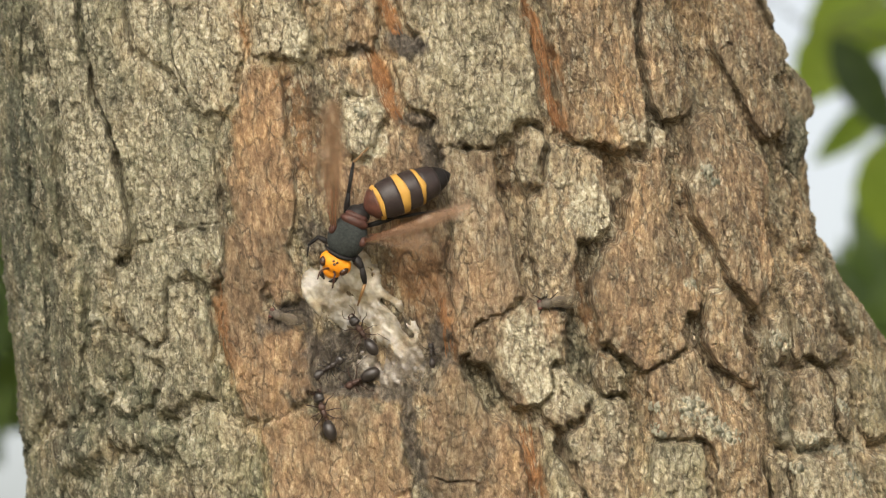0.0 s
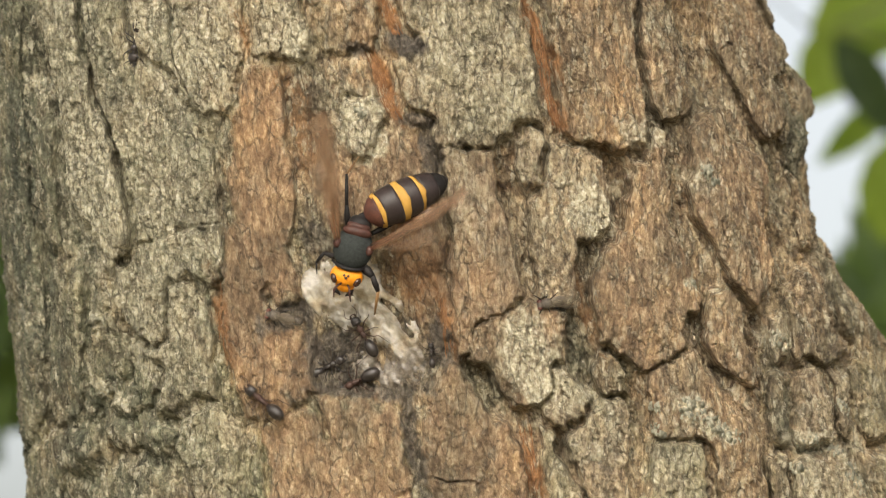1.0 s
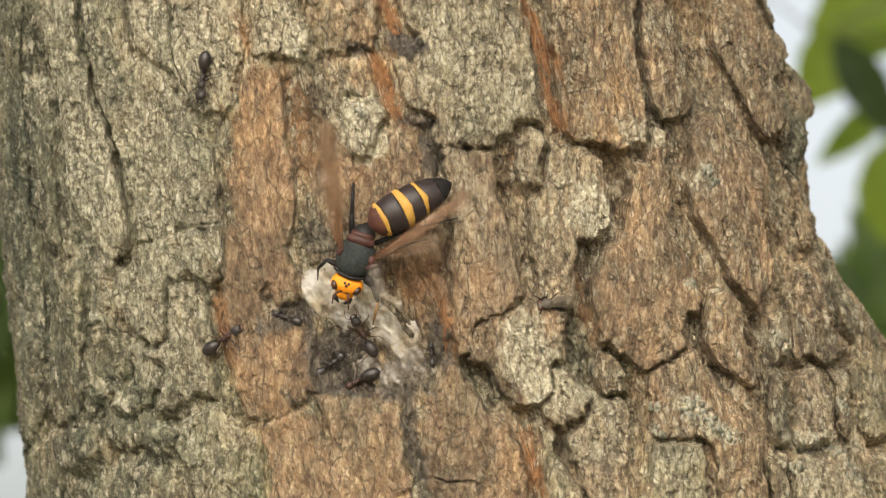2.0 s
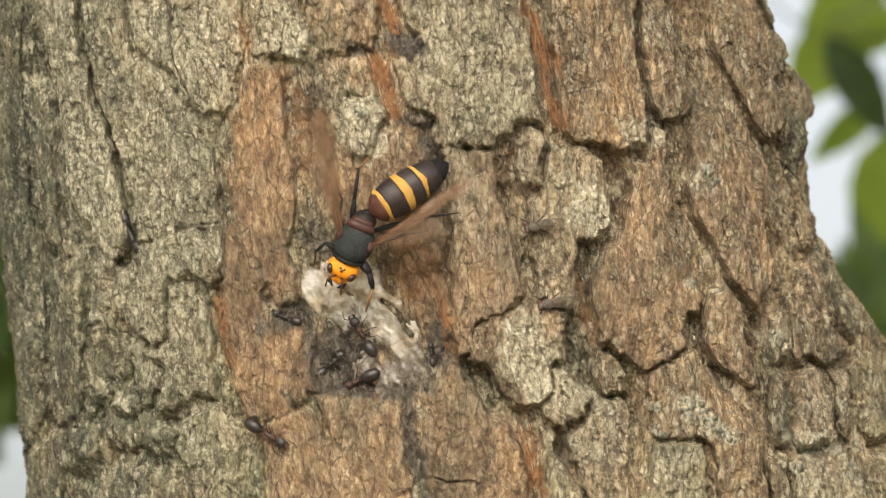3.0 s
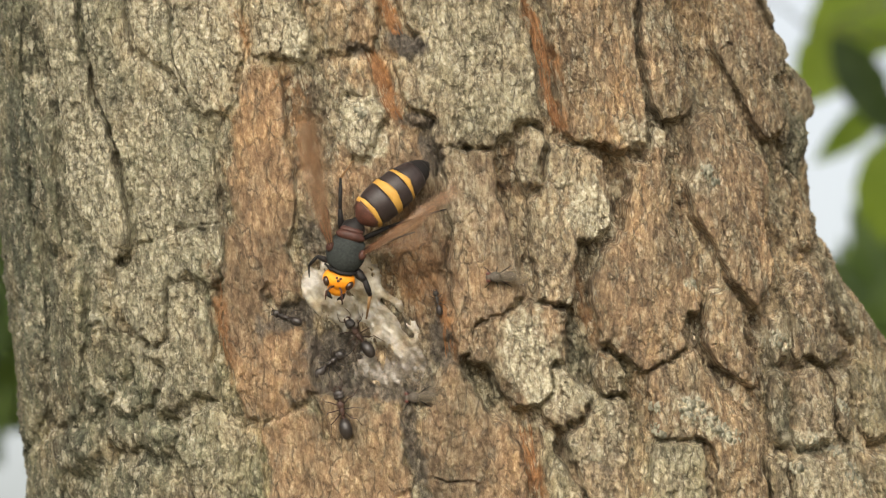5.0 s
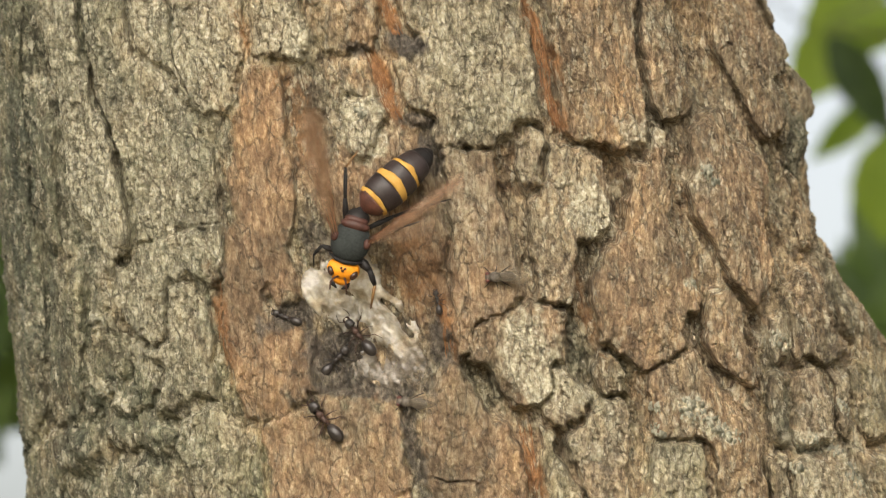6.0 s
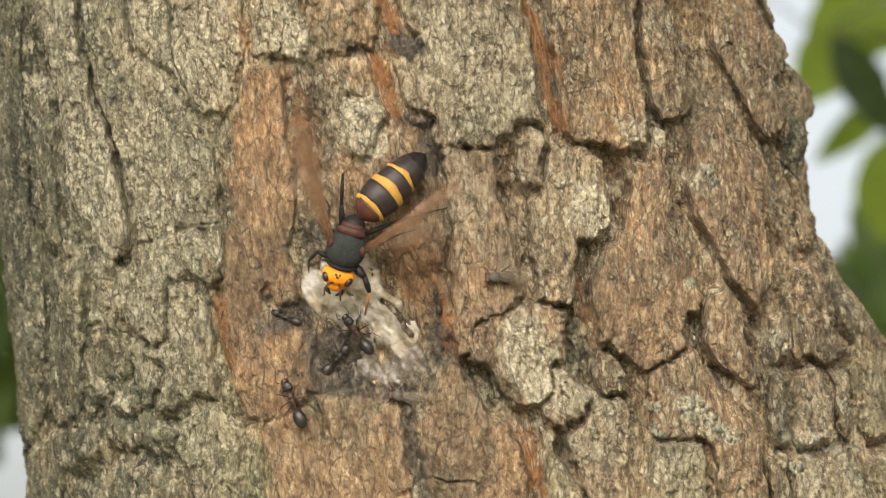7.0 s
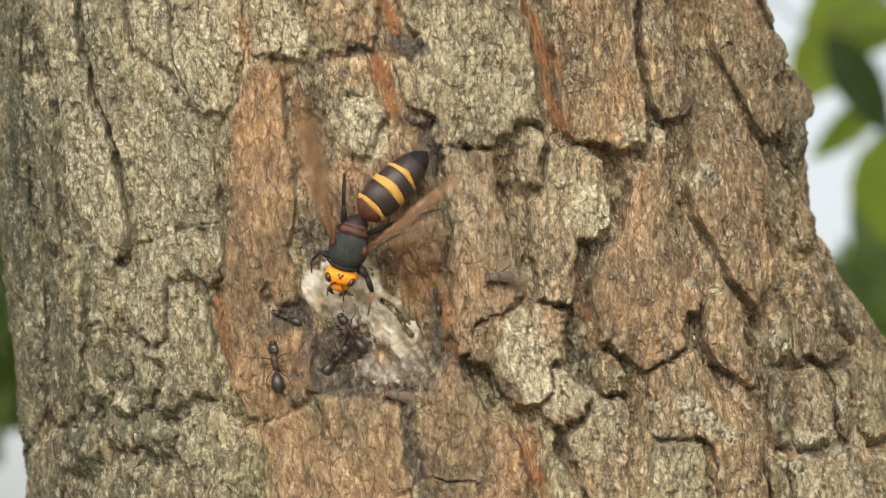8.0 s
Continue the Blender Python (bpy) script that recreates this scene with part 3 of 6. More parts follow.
groove([(15.7, -43.9), (18.7, -45.5), (20.2, -46.5), (23.6, -45.1), (27.3, -42.6), (30.1, -38.8), (31.5, -37.3), (34.8, -37.3), (38, -38.5)], 0.25, 3, 0.7)
groove([(19.8, -46.5), (19.2, -50.7)], 0.7, 3.2, 0.9)
groove([(26.2, -35.2), (28.6, -36.7), (31.1, -37.5)], 0.3, 2.4, 0.7)
groove([(41.7, -48.2), (49.7, -48.8), (56.4, -49.3)], 0.2, 2.6, 0.7)
groove([(106.2, 52.1), (109.9, 53.1), (115.6, 54.8), (116.2, 57.2)], 0.2, 2.8, 0.6)
groove([(102.8, 52.4), (102.3, 47.5), (103.8, 44.3)], 0.5, 3, 0.8)
groove([(105.3, 40.7), (108.4, 37.9), (110.6, 33.5), (113.1, 29.9)], 0.6, 3.4, 0.8)
groove([(98.1, 30.2), (102.8, 27.4), (108.8, 26.1), (113.8, 26.6)], 0.6, 3.4, 0.8)
groove([(98.7, 20.7), (94.8, 11.9), (89.6, 3.1)], 0.12, 1.5, 0.7)
groove([(82, 7.4), (81.5, 3), (83.2, 0.1)], 0.3, 2, 0.7)
groove([(107.9, -4.3), (115.3, -4.3), (119.3, -5.5)], 0.15, 2.2, 0.7)
groove([(92.1, -31.4), (98.8, -29.6), (104.4, -29.8)], 0.3, 2.6, 0.7)
groove([(91.4, -30.6), (86.3, -37.8), (84.3, -46.5), (82.5, -52.3)], 0.6, 3.4, 1)
groove([(104.2, -30.9), (103.2, -36.8), (101.8, -44.2), (103.6, -48.7)], 0.5, 3, 1)
groove([(133.2, -1.4), (126.4, -11.9), (126.2, -22.5), (123.1, -30)], 0.4, 2.8, 1)
groove([(-11, -57), (-6.5, -57.5), (-0.8, -58.1)], 0.15, 2.2, 0.6)
groove([(-49, -43.8), (-43.9, -41.8), (-37.1, -39)], 0.15, 2.4, 0.6)
groove([(-36.1, -37.5), (-35.1, -42.7), (-34.2, -47.8)], 0.55, 2.8, 0.8)
groove([(-14.5, -41.5), (-15.4, -49.3), (-16.2, -56.3), (-14.9, -57.7)], 1, 2.6, 1.3)
groove([(-14.9, -57.7), (-16.3, -60.3), (-19.3, -62)], 0.4, 2.6, 0.8)
groove([(-42.9, -9.1), (-43.1, -13.4), (-40.6, -16.3), (-34.4, -18.6)], 0.7, 2.8, 1)
groove([(-32.3, -4.1), (-33.7, -9.8)], 0.35, 2, 0.8)
groove([(-13, -14.7), (-12.3, -18.2), (-10.9, -21), (-8.4, -22.4)], 0.3, 2, 0.7)
groove([(46.5, 56.3), (53.7, 57.2), (58.4, 60.2)], 0.15, 1.5, 0.7)
groove([(-75.2, -25.9), (-81.5, -28.9), (-84.1, -30.4)], 0.15, 1.8, 0.7)
groove([(1.4, -12.5), (0.1, -21), (-2.8, -28.1)], 0.9, 3.4, 1.2)
groove([(-36.5, 50.5), (-33.8, 56.8), (-34.2, 62.5)], 0.6, 2, 1)
groove([(53.2, -28.4), (49.4, -30.5)], 0.2, 1.5, 0.7)
groove([(-85, -26.1), (-87.4, -34.9)], 0.5, 2.2, 1.3)
groove([(-123.7, -17.9), (-126.1, -30), (-129.8, -42.3), (-139.7, -50.4)], 0.6, 2.2, 1.4)
groove([(98.6, 62.4), (110.9, 66)], 0.2, 1.5, 0.7)
groove([(-61.5, -45.8), (-62.2, -51.6), (-64.1, -58.8)], 0.15, 1.5, 0.7)
groove([(98.5, -17.5), (101.1, -23.5), (101, -27.9)], 0.12, 1.5, 0.7)
groove([(72.5, -37.4), (72.9, -43.2), (70, -46)], 0.12, 1.5, 0.7)
groove([(-36.3, -37), (-29.7, -35.3), (-21.7, -36.6), (-15.7, -37.7), (-7.9, -38.8)], 0.6, 2.6, 0.9)
groove([(-26.5, -19), (-27.8, -22.5), (-29.8, -28.2), (-29.5, -33.8)], 0.5, 1.6, 1)
# where the furrows between the plates are deepest
deepen(20.8, 5.8, 6.5, 21.4, -8, 3.5)
deepen(53.4, 14.4, 5.8, 12.9, -5, 4.5)
deepen(38.1, -8.4, 4.5, 8.6, 0, 3)
deepen(94, 52.8, 11.4, 17.1, -8, 3.5)
deepen(74.6, 16, 5.8, 15.7, 0, 3)
deepen(65.5, -17.1, 6.9, 15.7, -12, 3.5)
deepen(82.5, -23.1, 5.9, 12.9, -8, 4)
deepen(115.5, 16.5, 9.2, 12.9, -4, 4)
deepen(5.7, -35.1, 6.1, 7.9, -30, 3)
deepen(31, -25.3, 4, 11.4, 0, 2.5)
deepen(40.1, -45.3, 4, 15.7, 0, 3)
deepen(93.4, 41.1, 7.3, 8.6, -20, 2)
deepen(78.9, -37.6, 4.7, 10, 0, 3)
deepen(19.8, -49.3, 2.7, 4.3, 0, 2)
deepen(-14.1, -49.2, 3, 10, 0, 1)
deepen(-25.8, 34.1, 4.6, 17.1, -3, 0.8)
deepen(104.4, -1.3, 5.4, 7.1, 0, 3)
deepen(11.9, -42.9, 5.4, 4.3, 0, 1.5)
deepen(98.7, -38.2, 4.6, 8.6, -20, 1.5)
# growths, stains, some painted shade, and broad relief
patch('green', -178.6, 22.3, 62.9, 98.7, 0, 1)
patch('green', -105.3, 13.4, 59.4, 84.6, 0, 0.8)
patch('green', -76, -30.3, 20.6, 42.3, 0, 0.5)
patch('green', -110.3, -49, 93.7, 21.1, 0, 0.9)
patch('green', 26.2, 53.9, 18.9, 26.8, 0, 0.3)
patch('green', 4.3, -35.1, 8.5, 8.5, 0, 0.5)
patch('green', 33.4, -29.6, 10.0, 11.3, 0, 0.6)
patch('green', -25.5, 56.7, 25.4, 15.5, 0, 0.35)
patch('green', 178.6, 30.1, 34.5, 35.2, 0, 0.4)
# broad algae tone, strengthened to tone down the light on the left
patch('algae_shade', -150, 0, 45, 120, 0, 0.9)
patch('algae_shade', -95, 10, 34, 110, 0, 0.65)
patch('algae_shade', -70, -45, 26, 30, 0, 0.45)
patch('algae_shade', -113.6, 56.5, 10.2, 15.7, -6, 0.8)
patch('algae_shade', -108.2, 32.7, 6.5, 12.9, -6, 0.8)
patch('algae_shade', -108.4, 15.0, 6.5, 11.4, -4, 0.7)
patch('algae_shade', -102.4, 1.6, 5.8, 8.6, -10, 0.8)
patch('algae_shade', -138.2, -30.4, 13.0, 17.1, 0, 0.9)
patch('algae_shade', -97.8, -24.9, 6.2, 12.9, -4, 0.9)
patch('algae_shade', -71.3, 44.8, 10.0, 5.0, -15, 0.7)
patch('algae_shade', -59.4, 20.2, 7.9, 14.3, -4, 0.55)
patch('algae_shade', -73.5, 59.3, 4.1, 8.6, -5, 0.7)
patch('algae_shade', -152.7, 17.1, 18.5, 21.4, 0, 0.5)
patch('algae_shade', -88.9, -30.6, 3.4, 7.1, 0, 0.7)
patch('algae_shade', -127.0, -52.9, 28.9, 5.0, 0, 0.7)
patch('algae_shade', -65.6, -2.7, 8.0, 5.0, 0, 0.6)
patch('algae_shade', -82.2, -54.5, 10.6, 2.6, -12, 0.7)
patch('algae_shade', -54.6, -55.7, 3.1, 8.6, 0, 0.6)
patch('algae_shade', -137.2, -12.0, 15.0, 7.1, 0, 0.5)
patch('algae_shade', -92.3, 14.8, 5.9, 8.6, -8, 0.25)
# dark crust near the right edge; the furrow patches paint in their shade
patch('algae_shade', 143.3, 30.7, 16.0, 12.9, 3, 0.6)
patch('algae_shade', 114.4, 15.0, 5.1, 10.0, 3, 0.6)
patch('algae_shade', 82.8, -37.7, 4.3, 12.9, 4, 0.6)
patch('algae_shade', 119.1, -38.9, 9.9, 8.6, 0, 0.4)
patch('algae_shade', 94.9, -17.5, 4.6, 7.1, 0, 0.5)
patch('algae_shade', 8.4, -35.1, 3.8, 6.4, 30, 0.6)
patch('algae_shade', 31.0, -22.5, 2.6, 11.4, 0, 0.5)
patch('algae_shade', 40.4, -45.3, 2.1, 12.9, 0, 0.4)
patch('algae_shade', 20.1, -53.5, 3.3, 5.7, 0, 0.3)
patch('algae_shade', 125.5, -14.9, 7.0, 12.9, 20, 0.5)
patch('algae_shade', 91.1, 49.7, 4.8, 12.9, 8, 0.35)
patch('algae_shade', 47.8, -49.8, 6.7, 3.6, 0, 0.3)
patch('lichen', -24.1, 54.5, 6.0, 7.0, 0, 0.8)
patch('lichen', -9.9, 31.2, 7.1, 8.5, 0, 1)
patch('lichen', 43.7, 9.4, 5.7, 8.5, 0, 1)
patch('lichen', 19, -28.1, 6.8, 12.7, 0, 1)
patch('lichen', 66.2, 29.6, 7.4, 3.7, 0, 0.7)
patch('lichen', 37.6, 17.2, 7.8, 5.6, 0, 0.3)
patch('lichen', 80.3, 17.8, 6.2, 4.2, 0, 0.5)
patch('lichen', 66, -9.2, 2.8, 1.7, 0, 1)
patch('lichen', 89.3, -24, 5.1, 3.7, 0, 0.7)
patch('lichen', 54, -40.2, 4.6, 3.7, 0, 0.8)
patch('lichen', 60.4, -45.8, 4.8, 2.8, 30, 0.9)
patch('lichen', 88, -50.3, 7.1, 3.4, 0, 0.8)
patch('lichen', 100.1, -59, 7.0, 7.0, 0, 0.6)
patch('lichen', 25.8, -36.6, 5.6, 2.3, 0, 0.7)
patch('lichen', -112, 43.1, 11.0, 2.8, 0, 0.7)
patch('lichen', -52.6, 45.8, 13.0, 12.7, 0, 0.7)
patch('lichen', -65.4, 54.7, 11.5, 11.3, 0, 0.55)
patch('lichen', -139.4, -18.2, 11.5, 2.5, 0, 0.8)
patch('lichen', -97.8, -37, 9.4, 2.0, 30, 0.9)
patch('lichen', -97.7, -18.2, 3.9, 2.0, 0, 0.9)
patch('lichen', -77.4, -27.4, 11.4, 8.5, 0, 0.45)
patch('lichen', -92.3, 20.6, 14.2, 21.1, 0, 0.65)
patch('lichen', -69, 17.4, 11.2, 22.6, 0, 0.5)
patch('lichen', -73.1, -14.3, 9.2, 12.7, 0, 0.5)
patch('lichen', -63.9, -50.2, 8.2, 9.9, 0, 0.35)
patch('lichen', -82, -10, 10.2, 5.6, 0, 0.5)
patch('lichen', 22.6, 46.8, 15.5, 18.3, 0, 0.5)
patch('lichen', 31.7, -50.9, 5.6, 11.3, 0, 0.25)
patch('lichen', 11.5, 11.4, 7.2, 12.7, 0, 0.3)
patch('lichen', 20.8, 3, 8.6, 12.7, 0, 0.2)
patch('tan', -3.8, 19.9, 16.0, 8.5, 0, 0.6)
patch('tan', -0.8, -4.1, 7.8, 18.3, 0, 0.85)
patch('rust', 4.5, 57.9, 2.0, 6.8, -12, 1)
patch('rust', -1.6, 41, 2.0, 10.6, -14, 1)
patch('rust', 43.2, 54.1, 2.4, 12.7, -10, 1)
patch('rust', 41.4, 35.7, 2.1, 8.5, -10, 0.9)
patch('rust', -36.7, 55.4, 2.0, 7.8, -8, 0.6)
patch('rust', 12, -54.9, 1.8, 8.5, -5, 0.9)
patch('rust', -56.3, -17, 2.3, 12.7, 0, 0.8)
patch('rust', -0.3, -19.6, 1.6, 9.9, 0, 1)
patch('rust', 34.9, -14, 1.7, 11.3, 0, 0.6)
patch('rust', -25.8, 34.1, 4.0, 15.5, 0, 0.6)
patch('rust', -5.7, -4.1, 7.1, 12.7, 0, 0.6)
patch('wet', -27.6, -28.2, 8.8, 8.7, 0, 0.9)
patch('wet', -12.1, -30.2, 7.8, 7.0, 0, 0.6)
patch('wet', -37.7, -16.9, 8.9, 3.1, -25, 0.9)
patch('wet', -2.9, -22.4, 2.8, 9.3, 0, 0.9)
patch('wet', -14.2, -46.4, 2.8, 12.7, 0, 0.8)
patch('wet', -24.3, -35.8, 14.8, 2.0, 0, 0.9)
patch('wet', 5.8, 51.2, 5.2, 3.1, 0, 1)
patch('wet', 5.1, 32.3, 5.3, 2.0, 0, 0.8)
patch('wet', 6.5, 23.4, 3.2, 5.1, 0, 0.8)
patch('wet', -6.9, 50.2, 4.0, 2.0, 0, 0.8)
patch('wet', -27.9, 3, 3.5, 5.6, 0, 0.6)
patch('wet', -13.2, -22.4, 8.5, 5.6, 0, 0.5)
swell(-18.8, -22.4, 16.9, 19.7, 0, -5)
swell(-25.1, -29.6, 9.9, 7.0, 0, -1)
swell(178.6, 42.7, 4.2, 8.5, 0, 2.5)
swell(178.6, 41.1, 3.7, 7.0, 0, 1.6)
swell(143.6, 21.5, 18.7, 5.6, 0, -2.5)
swell(142.6, 7.8, 17.4, 5.6, 0, 1.5)
swell(178.6, 62.9, 3.7, 5.6, 0, 1.5)
swell(140.5, -18.2, 25.3, 8.5, 0, 1.5)
swell(5.8, 51.2, 4.6, 3.1, 0, 2.2)
swell(5.4, 32.3, 4.4, 1.7, 0, 1.4)

KINDS = ("green", "algae_shade", "lichen", "tan", "rust", "wet", "flake")


def oval(U, V, u, v, ru, rv, turn):
    c, s = math.cos(radians(turn)), math.sin(radians(turn))
    a, b = U - u, V - v
    return np.sqrt(((a * c - b * s) / ru) ** 2 + ((a * s + b * c) / rv) ** 2)


def to_line(x, y, points):
    """Distance to a broken line."""
    d = np.full(x.shape, 99.0)
    for (a0, b0), (a1, b1) in zip(points, points[1:]):
        du, dv = a1 - a0, b1 - b0
        t = np.clip(((x - a0) * du + (y - b0) * dv) / (du * du + dv * dv + 1e-9), 0, 1)
        d = np.minimum(d, np.hypot(x - a0 - t * du, y - b0 - t * dv))
    return d


def into_outline(x, y, points):
    """Distance to a closed outline, positive inside it."""
    # plates end in gentler slopes up and down than at their sides
    ring = [(a, 0.34 * b) for a, b in (*points, points[0])]
    y = 0.34 * y
    inside = np.zeros(x.shape, bool)
    for (a0, b0), (a1, b1) in zip(ring, ring[1:]):
        if b0 != b1:
            inside ^= ((b0 > y) != (b1 > y)) & (x < (a1 - a0) * (y - b0) / (b1 - b0) + a0)
    return np.where(inside, 1, -1) * to_line(x, y, ring)


def around(U, V, points, margin=14):
    pu, pv = [p[0] for p in points], [p[1] for p in points]
    return (U > min(pu) - margin) & (U < max(pu) + margin) & (V > min(pv) - margin) & (V < max(pv) + margin)


def bark_relief(U, V):
    """Height of the bark (mm), the masks of its growths, the depth of furrows, and the plate that each spot belongs to."""
    jag = 0.42 * fbm(U / 1.4, V / 1.8, 2, 9)
    wu = U + 0.9 * fbm(U / 6, V / 8, 3, 5) + jag
    wv = V + 0.9 * fbm(U / 6, V / 8, 3, 25) + 0.42 * fbm(U / 1.4, V / 1.8, 2, 29)
    su, sv = U + 0.55 * fbm(U / 5, V / 7, 3, 5) + 0.8 * jag, V + 0.55 * fbm(U / 5, V / 7, 3, 25) + 0.35 * fbm(U / 1.4, V / 1.8, 2, 29)
    rag, rise = fbm(U / 2.6, V / 4.0, 3, 15, 0.4), smoothstep(0.5 + 0.9 * fbm(U / 7, V / 11, 2, 35))
    masks = {k: np.zeros_like(U) for k in KINDS}
    # plates: each rises steeply at its flank and swells gently to its middle
    top, lift, nearest = np.zeros_like(U), np.zeros_like(U), np.full_like(U, -14.0)
    owner = np.zeros(U.shape, int)
    for k, (pts, proud, edge, grows) in enumerate(PLATES):
        box = around(U, V, pts)
        if not box.any():
            continue
        d = into_outline(su[box], sv[box], pts) + 0.3 * rag[box]
        body = 0.78 * smoothstep((d + 0.5) / edge) + 0.22 * (1 - np.exp(-np.clip(d, 0, None) / 4.0))
        body = np.where(d > -0.5, body, 0)
        apart = into_outline(U[box], V[box], pts)
        better = apart > nearest[box]
        nearest[box] = np.where(better, apart, nearest[box])
        owner[box] = np.where(better, k + 1, owner[box])
        rises = body > top[box]
        top[box] = np.where(rises, body, top[box])
        lift[box] = np.where(rises, proud * body, lift[box])
        cover = smoothstep((d + 0.9 + 0.8 * rag[box]) / 1.8)
        for kind, amount in grows.items():
            if amount:
                masks[kind][box] = np.maximum(masks[kind][box], amount * cover)
    # away from the drawn plates: long upright ones
    seam0, tone0 = flakes(su / 15, sv / 42, 201)
    wild = np.clip(0.78 * smoothstep(seam0 / 0.13) + 0.22 * smoothstep(seam0 / 0.5), 0, 1)
    out = np.where(nearest <= -13.9, 1.0, 0.0)
    out = np.maximum(out, np.maximum(smoothstep((np.abs(U) - 178) / 6), smoothstep((np.abs(V) - 69) / 3)))
    top = top * (1 - out) + wild * out
    depth = 3.0 + 3.4 * smoothstep((U + 15) / 45) + 1.2 * smoothstep((-55 - U) / 20)
    for u, v, ru, rv, turn, extra in DEEPER:
        depth = depth + 1.15 * extra * smoothstep(1.35 - oval(U, V, u, v, ru, rv, turn))
    cut = depth * (1 - top)
    floor = smoothstep(1 - 2.2 * top)
    # cracks
    for pts, half, deep, edge in GROOVES:
        box = around(U, V, pts)
        if not box.any():
            continue
        d = to_line(wu[box] - 0.45 * (wu[box] - su[box]), wv[box] - 0.45 * (wv[box] - sv[box]), pts)
        d = d + 0.45 * rag[box] * min(1.0, 0.4 + half)
        edge = edge * (0.6 if half < 0.4 else 1.0)
        cut[box] = np.maximum(cut[box], (1.1 if half > 0.4 else 0.7) * deep * (1.05 - 0.25 * rise[box]) * smoothstep((half + edge - d) / edge))
    h = 2.1 + lift - cut
    # a hollow in the trunk's flank
    h = h - 9.0 * smoothstep((U - 112) / 52) * np.exp(-((V - 5) / 17) ** 2 / 2) * smoothstep((260 - U) / 60)
    for u, v, ru, rv, turn, k in SWELLS:
        q = oval(U, V, u, v, ru, rv, turn)
        h = h + k * smoothstep(1.25 - q)
    for kind, u, v, ru, rv, turn, amount in PATCHES:
        soft = {"lichen": 0.5, "wet": 0.6}.get(kind, 0.9)
        q = oval(wu, wv, u, v, ru, rv, turn) + 0.3 * fbm(U / 2.6, V / 4.5, 4, 41)
        masks[kind] = np.maximum(masks[kind], amount * smoothstep((1.0 + soft / 2 - q) / soft))
    h = h + 0.8 * floor * fbm(U / 1.9, V / 4.0, 3, 45) + 0.9 * floor * fbm(U / 4.5, V / 9.0, 2, 47)
    bare = np.clip(masks["tan"] + masks["rust"], 0, 1) * 0.6
    # steep flanks of furrows stay smoother
    gv, gu = np.gradient(cut)
    steep = np.hypot(gu / np.gradient(U, axis=1), gv / np.gradient(V, axis=0))
    calm = 1 / (1 + (steep / 1.8) ** 2)
    flat = h
    # broken-up small relief: long lumps, scales with seams, fibres, fine cracks
    h = h + 0.8 * fbm(U / 6, V / 16, 3, 51) + (0.4 - 0.15 * bare) * fbm(wu / 1.3, wv / 3.6, 3, 61)
    fu, fv = wu + 0.5 * fbm(U / 1.1, V / 1.1, 2, 66), wv + 0.5 * fbm(U / 1.1, V / 1.1, 2, 67)
    seam, tone = flakes(fu / 1.8, fv / 3.2, 3)
    seam2, tone2 = flakes(fu / 0.9, fv / 1.5, 23)
    scaly = np.clip(1 - 1.25 * bare, 0.2, 1) * (0.5 + 0.5 * smoothstep(0.5 + 0.9 * fbm(U / 9, V / 12, 2, 68)))
    h = h + scaly * (0.6 * tone + 0.26 * tone2 - 0.6 * np.clip(1 - seam / 0.14, 0, 1) - 0.3 * np.clip(1 - seam2 / 0.2, 0, 1))
    ridge = np.abs(fbm(wu / 3.2, wv / 9, 2, 71))
    h = h - (0.6 - 0.35 * bare) * np.clip(1 - ridge / 0.06, 0, 1)
    h = h + 0.2 * fbm(U / 0.5, V / 1.1, 2, 91)
    h = flat + (h - flat) * (0.3 + 0.7 * calm)
    masks["flake"] = 0.5 + 0.5 * scaly * (0.6 * tone + 0.5 * tone2)
    return h, masks, cut, owner


def flakes(x, y, seed):
    """Small scales: distance to the seam between two neighbours, and a number for each scale."""
    x0, y0 = np.floor(x), np.floor(y)
    f1, f2 = np.full(x.shape, 9.0), np.full(x.shape, 9.0)
    tone = np.zeros_like(x)
    for i in (-1, 0, 1):
        for j in (-1, 0, 1):
            cx, cy = x0 + i, y0 + j
            d = np.hypot(cx + 0.5 + 0.42 * hash2(cx, cy, seed) - x, cy + 0.5 + 0.42 * hash2(cx, cy, seed + 7) - y)
            near = d < f1
            f2 = np.where(near, f1, np.minimum(f2, d))
            tone = np.where(near, hash2(cx, cy, seed + 13), tone)
            f1 = np.where(near, d, f1)
    return f2 - f1, tone


def one_piece_each(owner):
    """Leaves each plate its largest piece; stray bits go to their neighbours."""
    small = owner[::4, ::4]
    piece = np.arange(1, small.size + 1).reshape(small.shape)

    def shifts(a, fill):
        for sh, ax in ((1, 0), (-1, 0), (1, 1), (-1, 1)):
            b = np.roll(a, sh, ax)
            b[(0 if sh > 0 else -1, slice(None)) if ax == 0 else (slice(None), 0 if sh > 0 else -1)] = fill
            yield b

    same = [o == small for o in shifts(small, -1)]
    for _ in range(700):
        before = piece
        for k in range(4):
            n = list(shifts(piece, 0))[k]
            piece = np.where(same[k], np.maximum(piece, n), piece)
        if (piece == before).all():
            break
    out = np.zeros_like(small)
    for k in np.unique(small):
        ids, many = np.unique(piece[small == k], return_counts=True)
        out[piece == ids[np.argmax(many)]] = k + 1
    while (out == 0).any():
        for n in shifts(out, 0):
            out = np.where(out == 0, n, out)
    return np.repeat(np.repeat(out - 1, 4, 0), 4, 1)[:owner.shape[0], :owner.shape[1]]


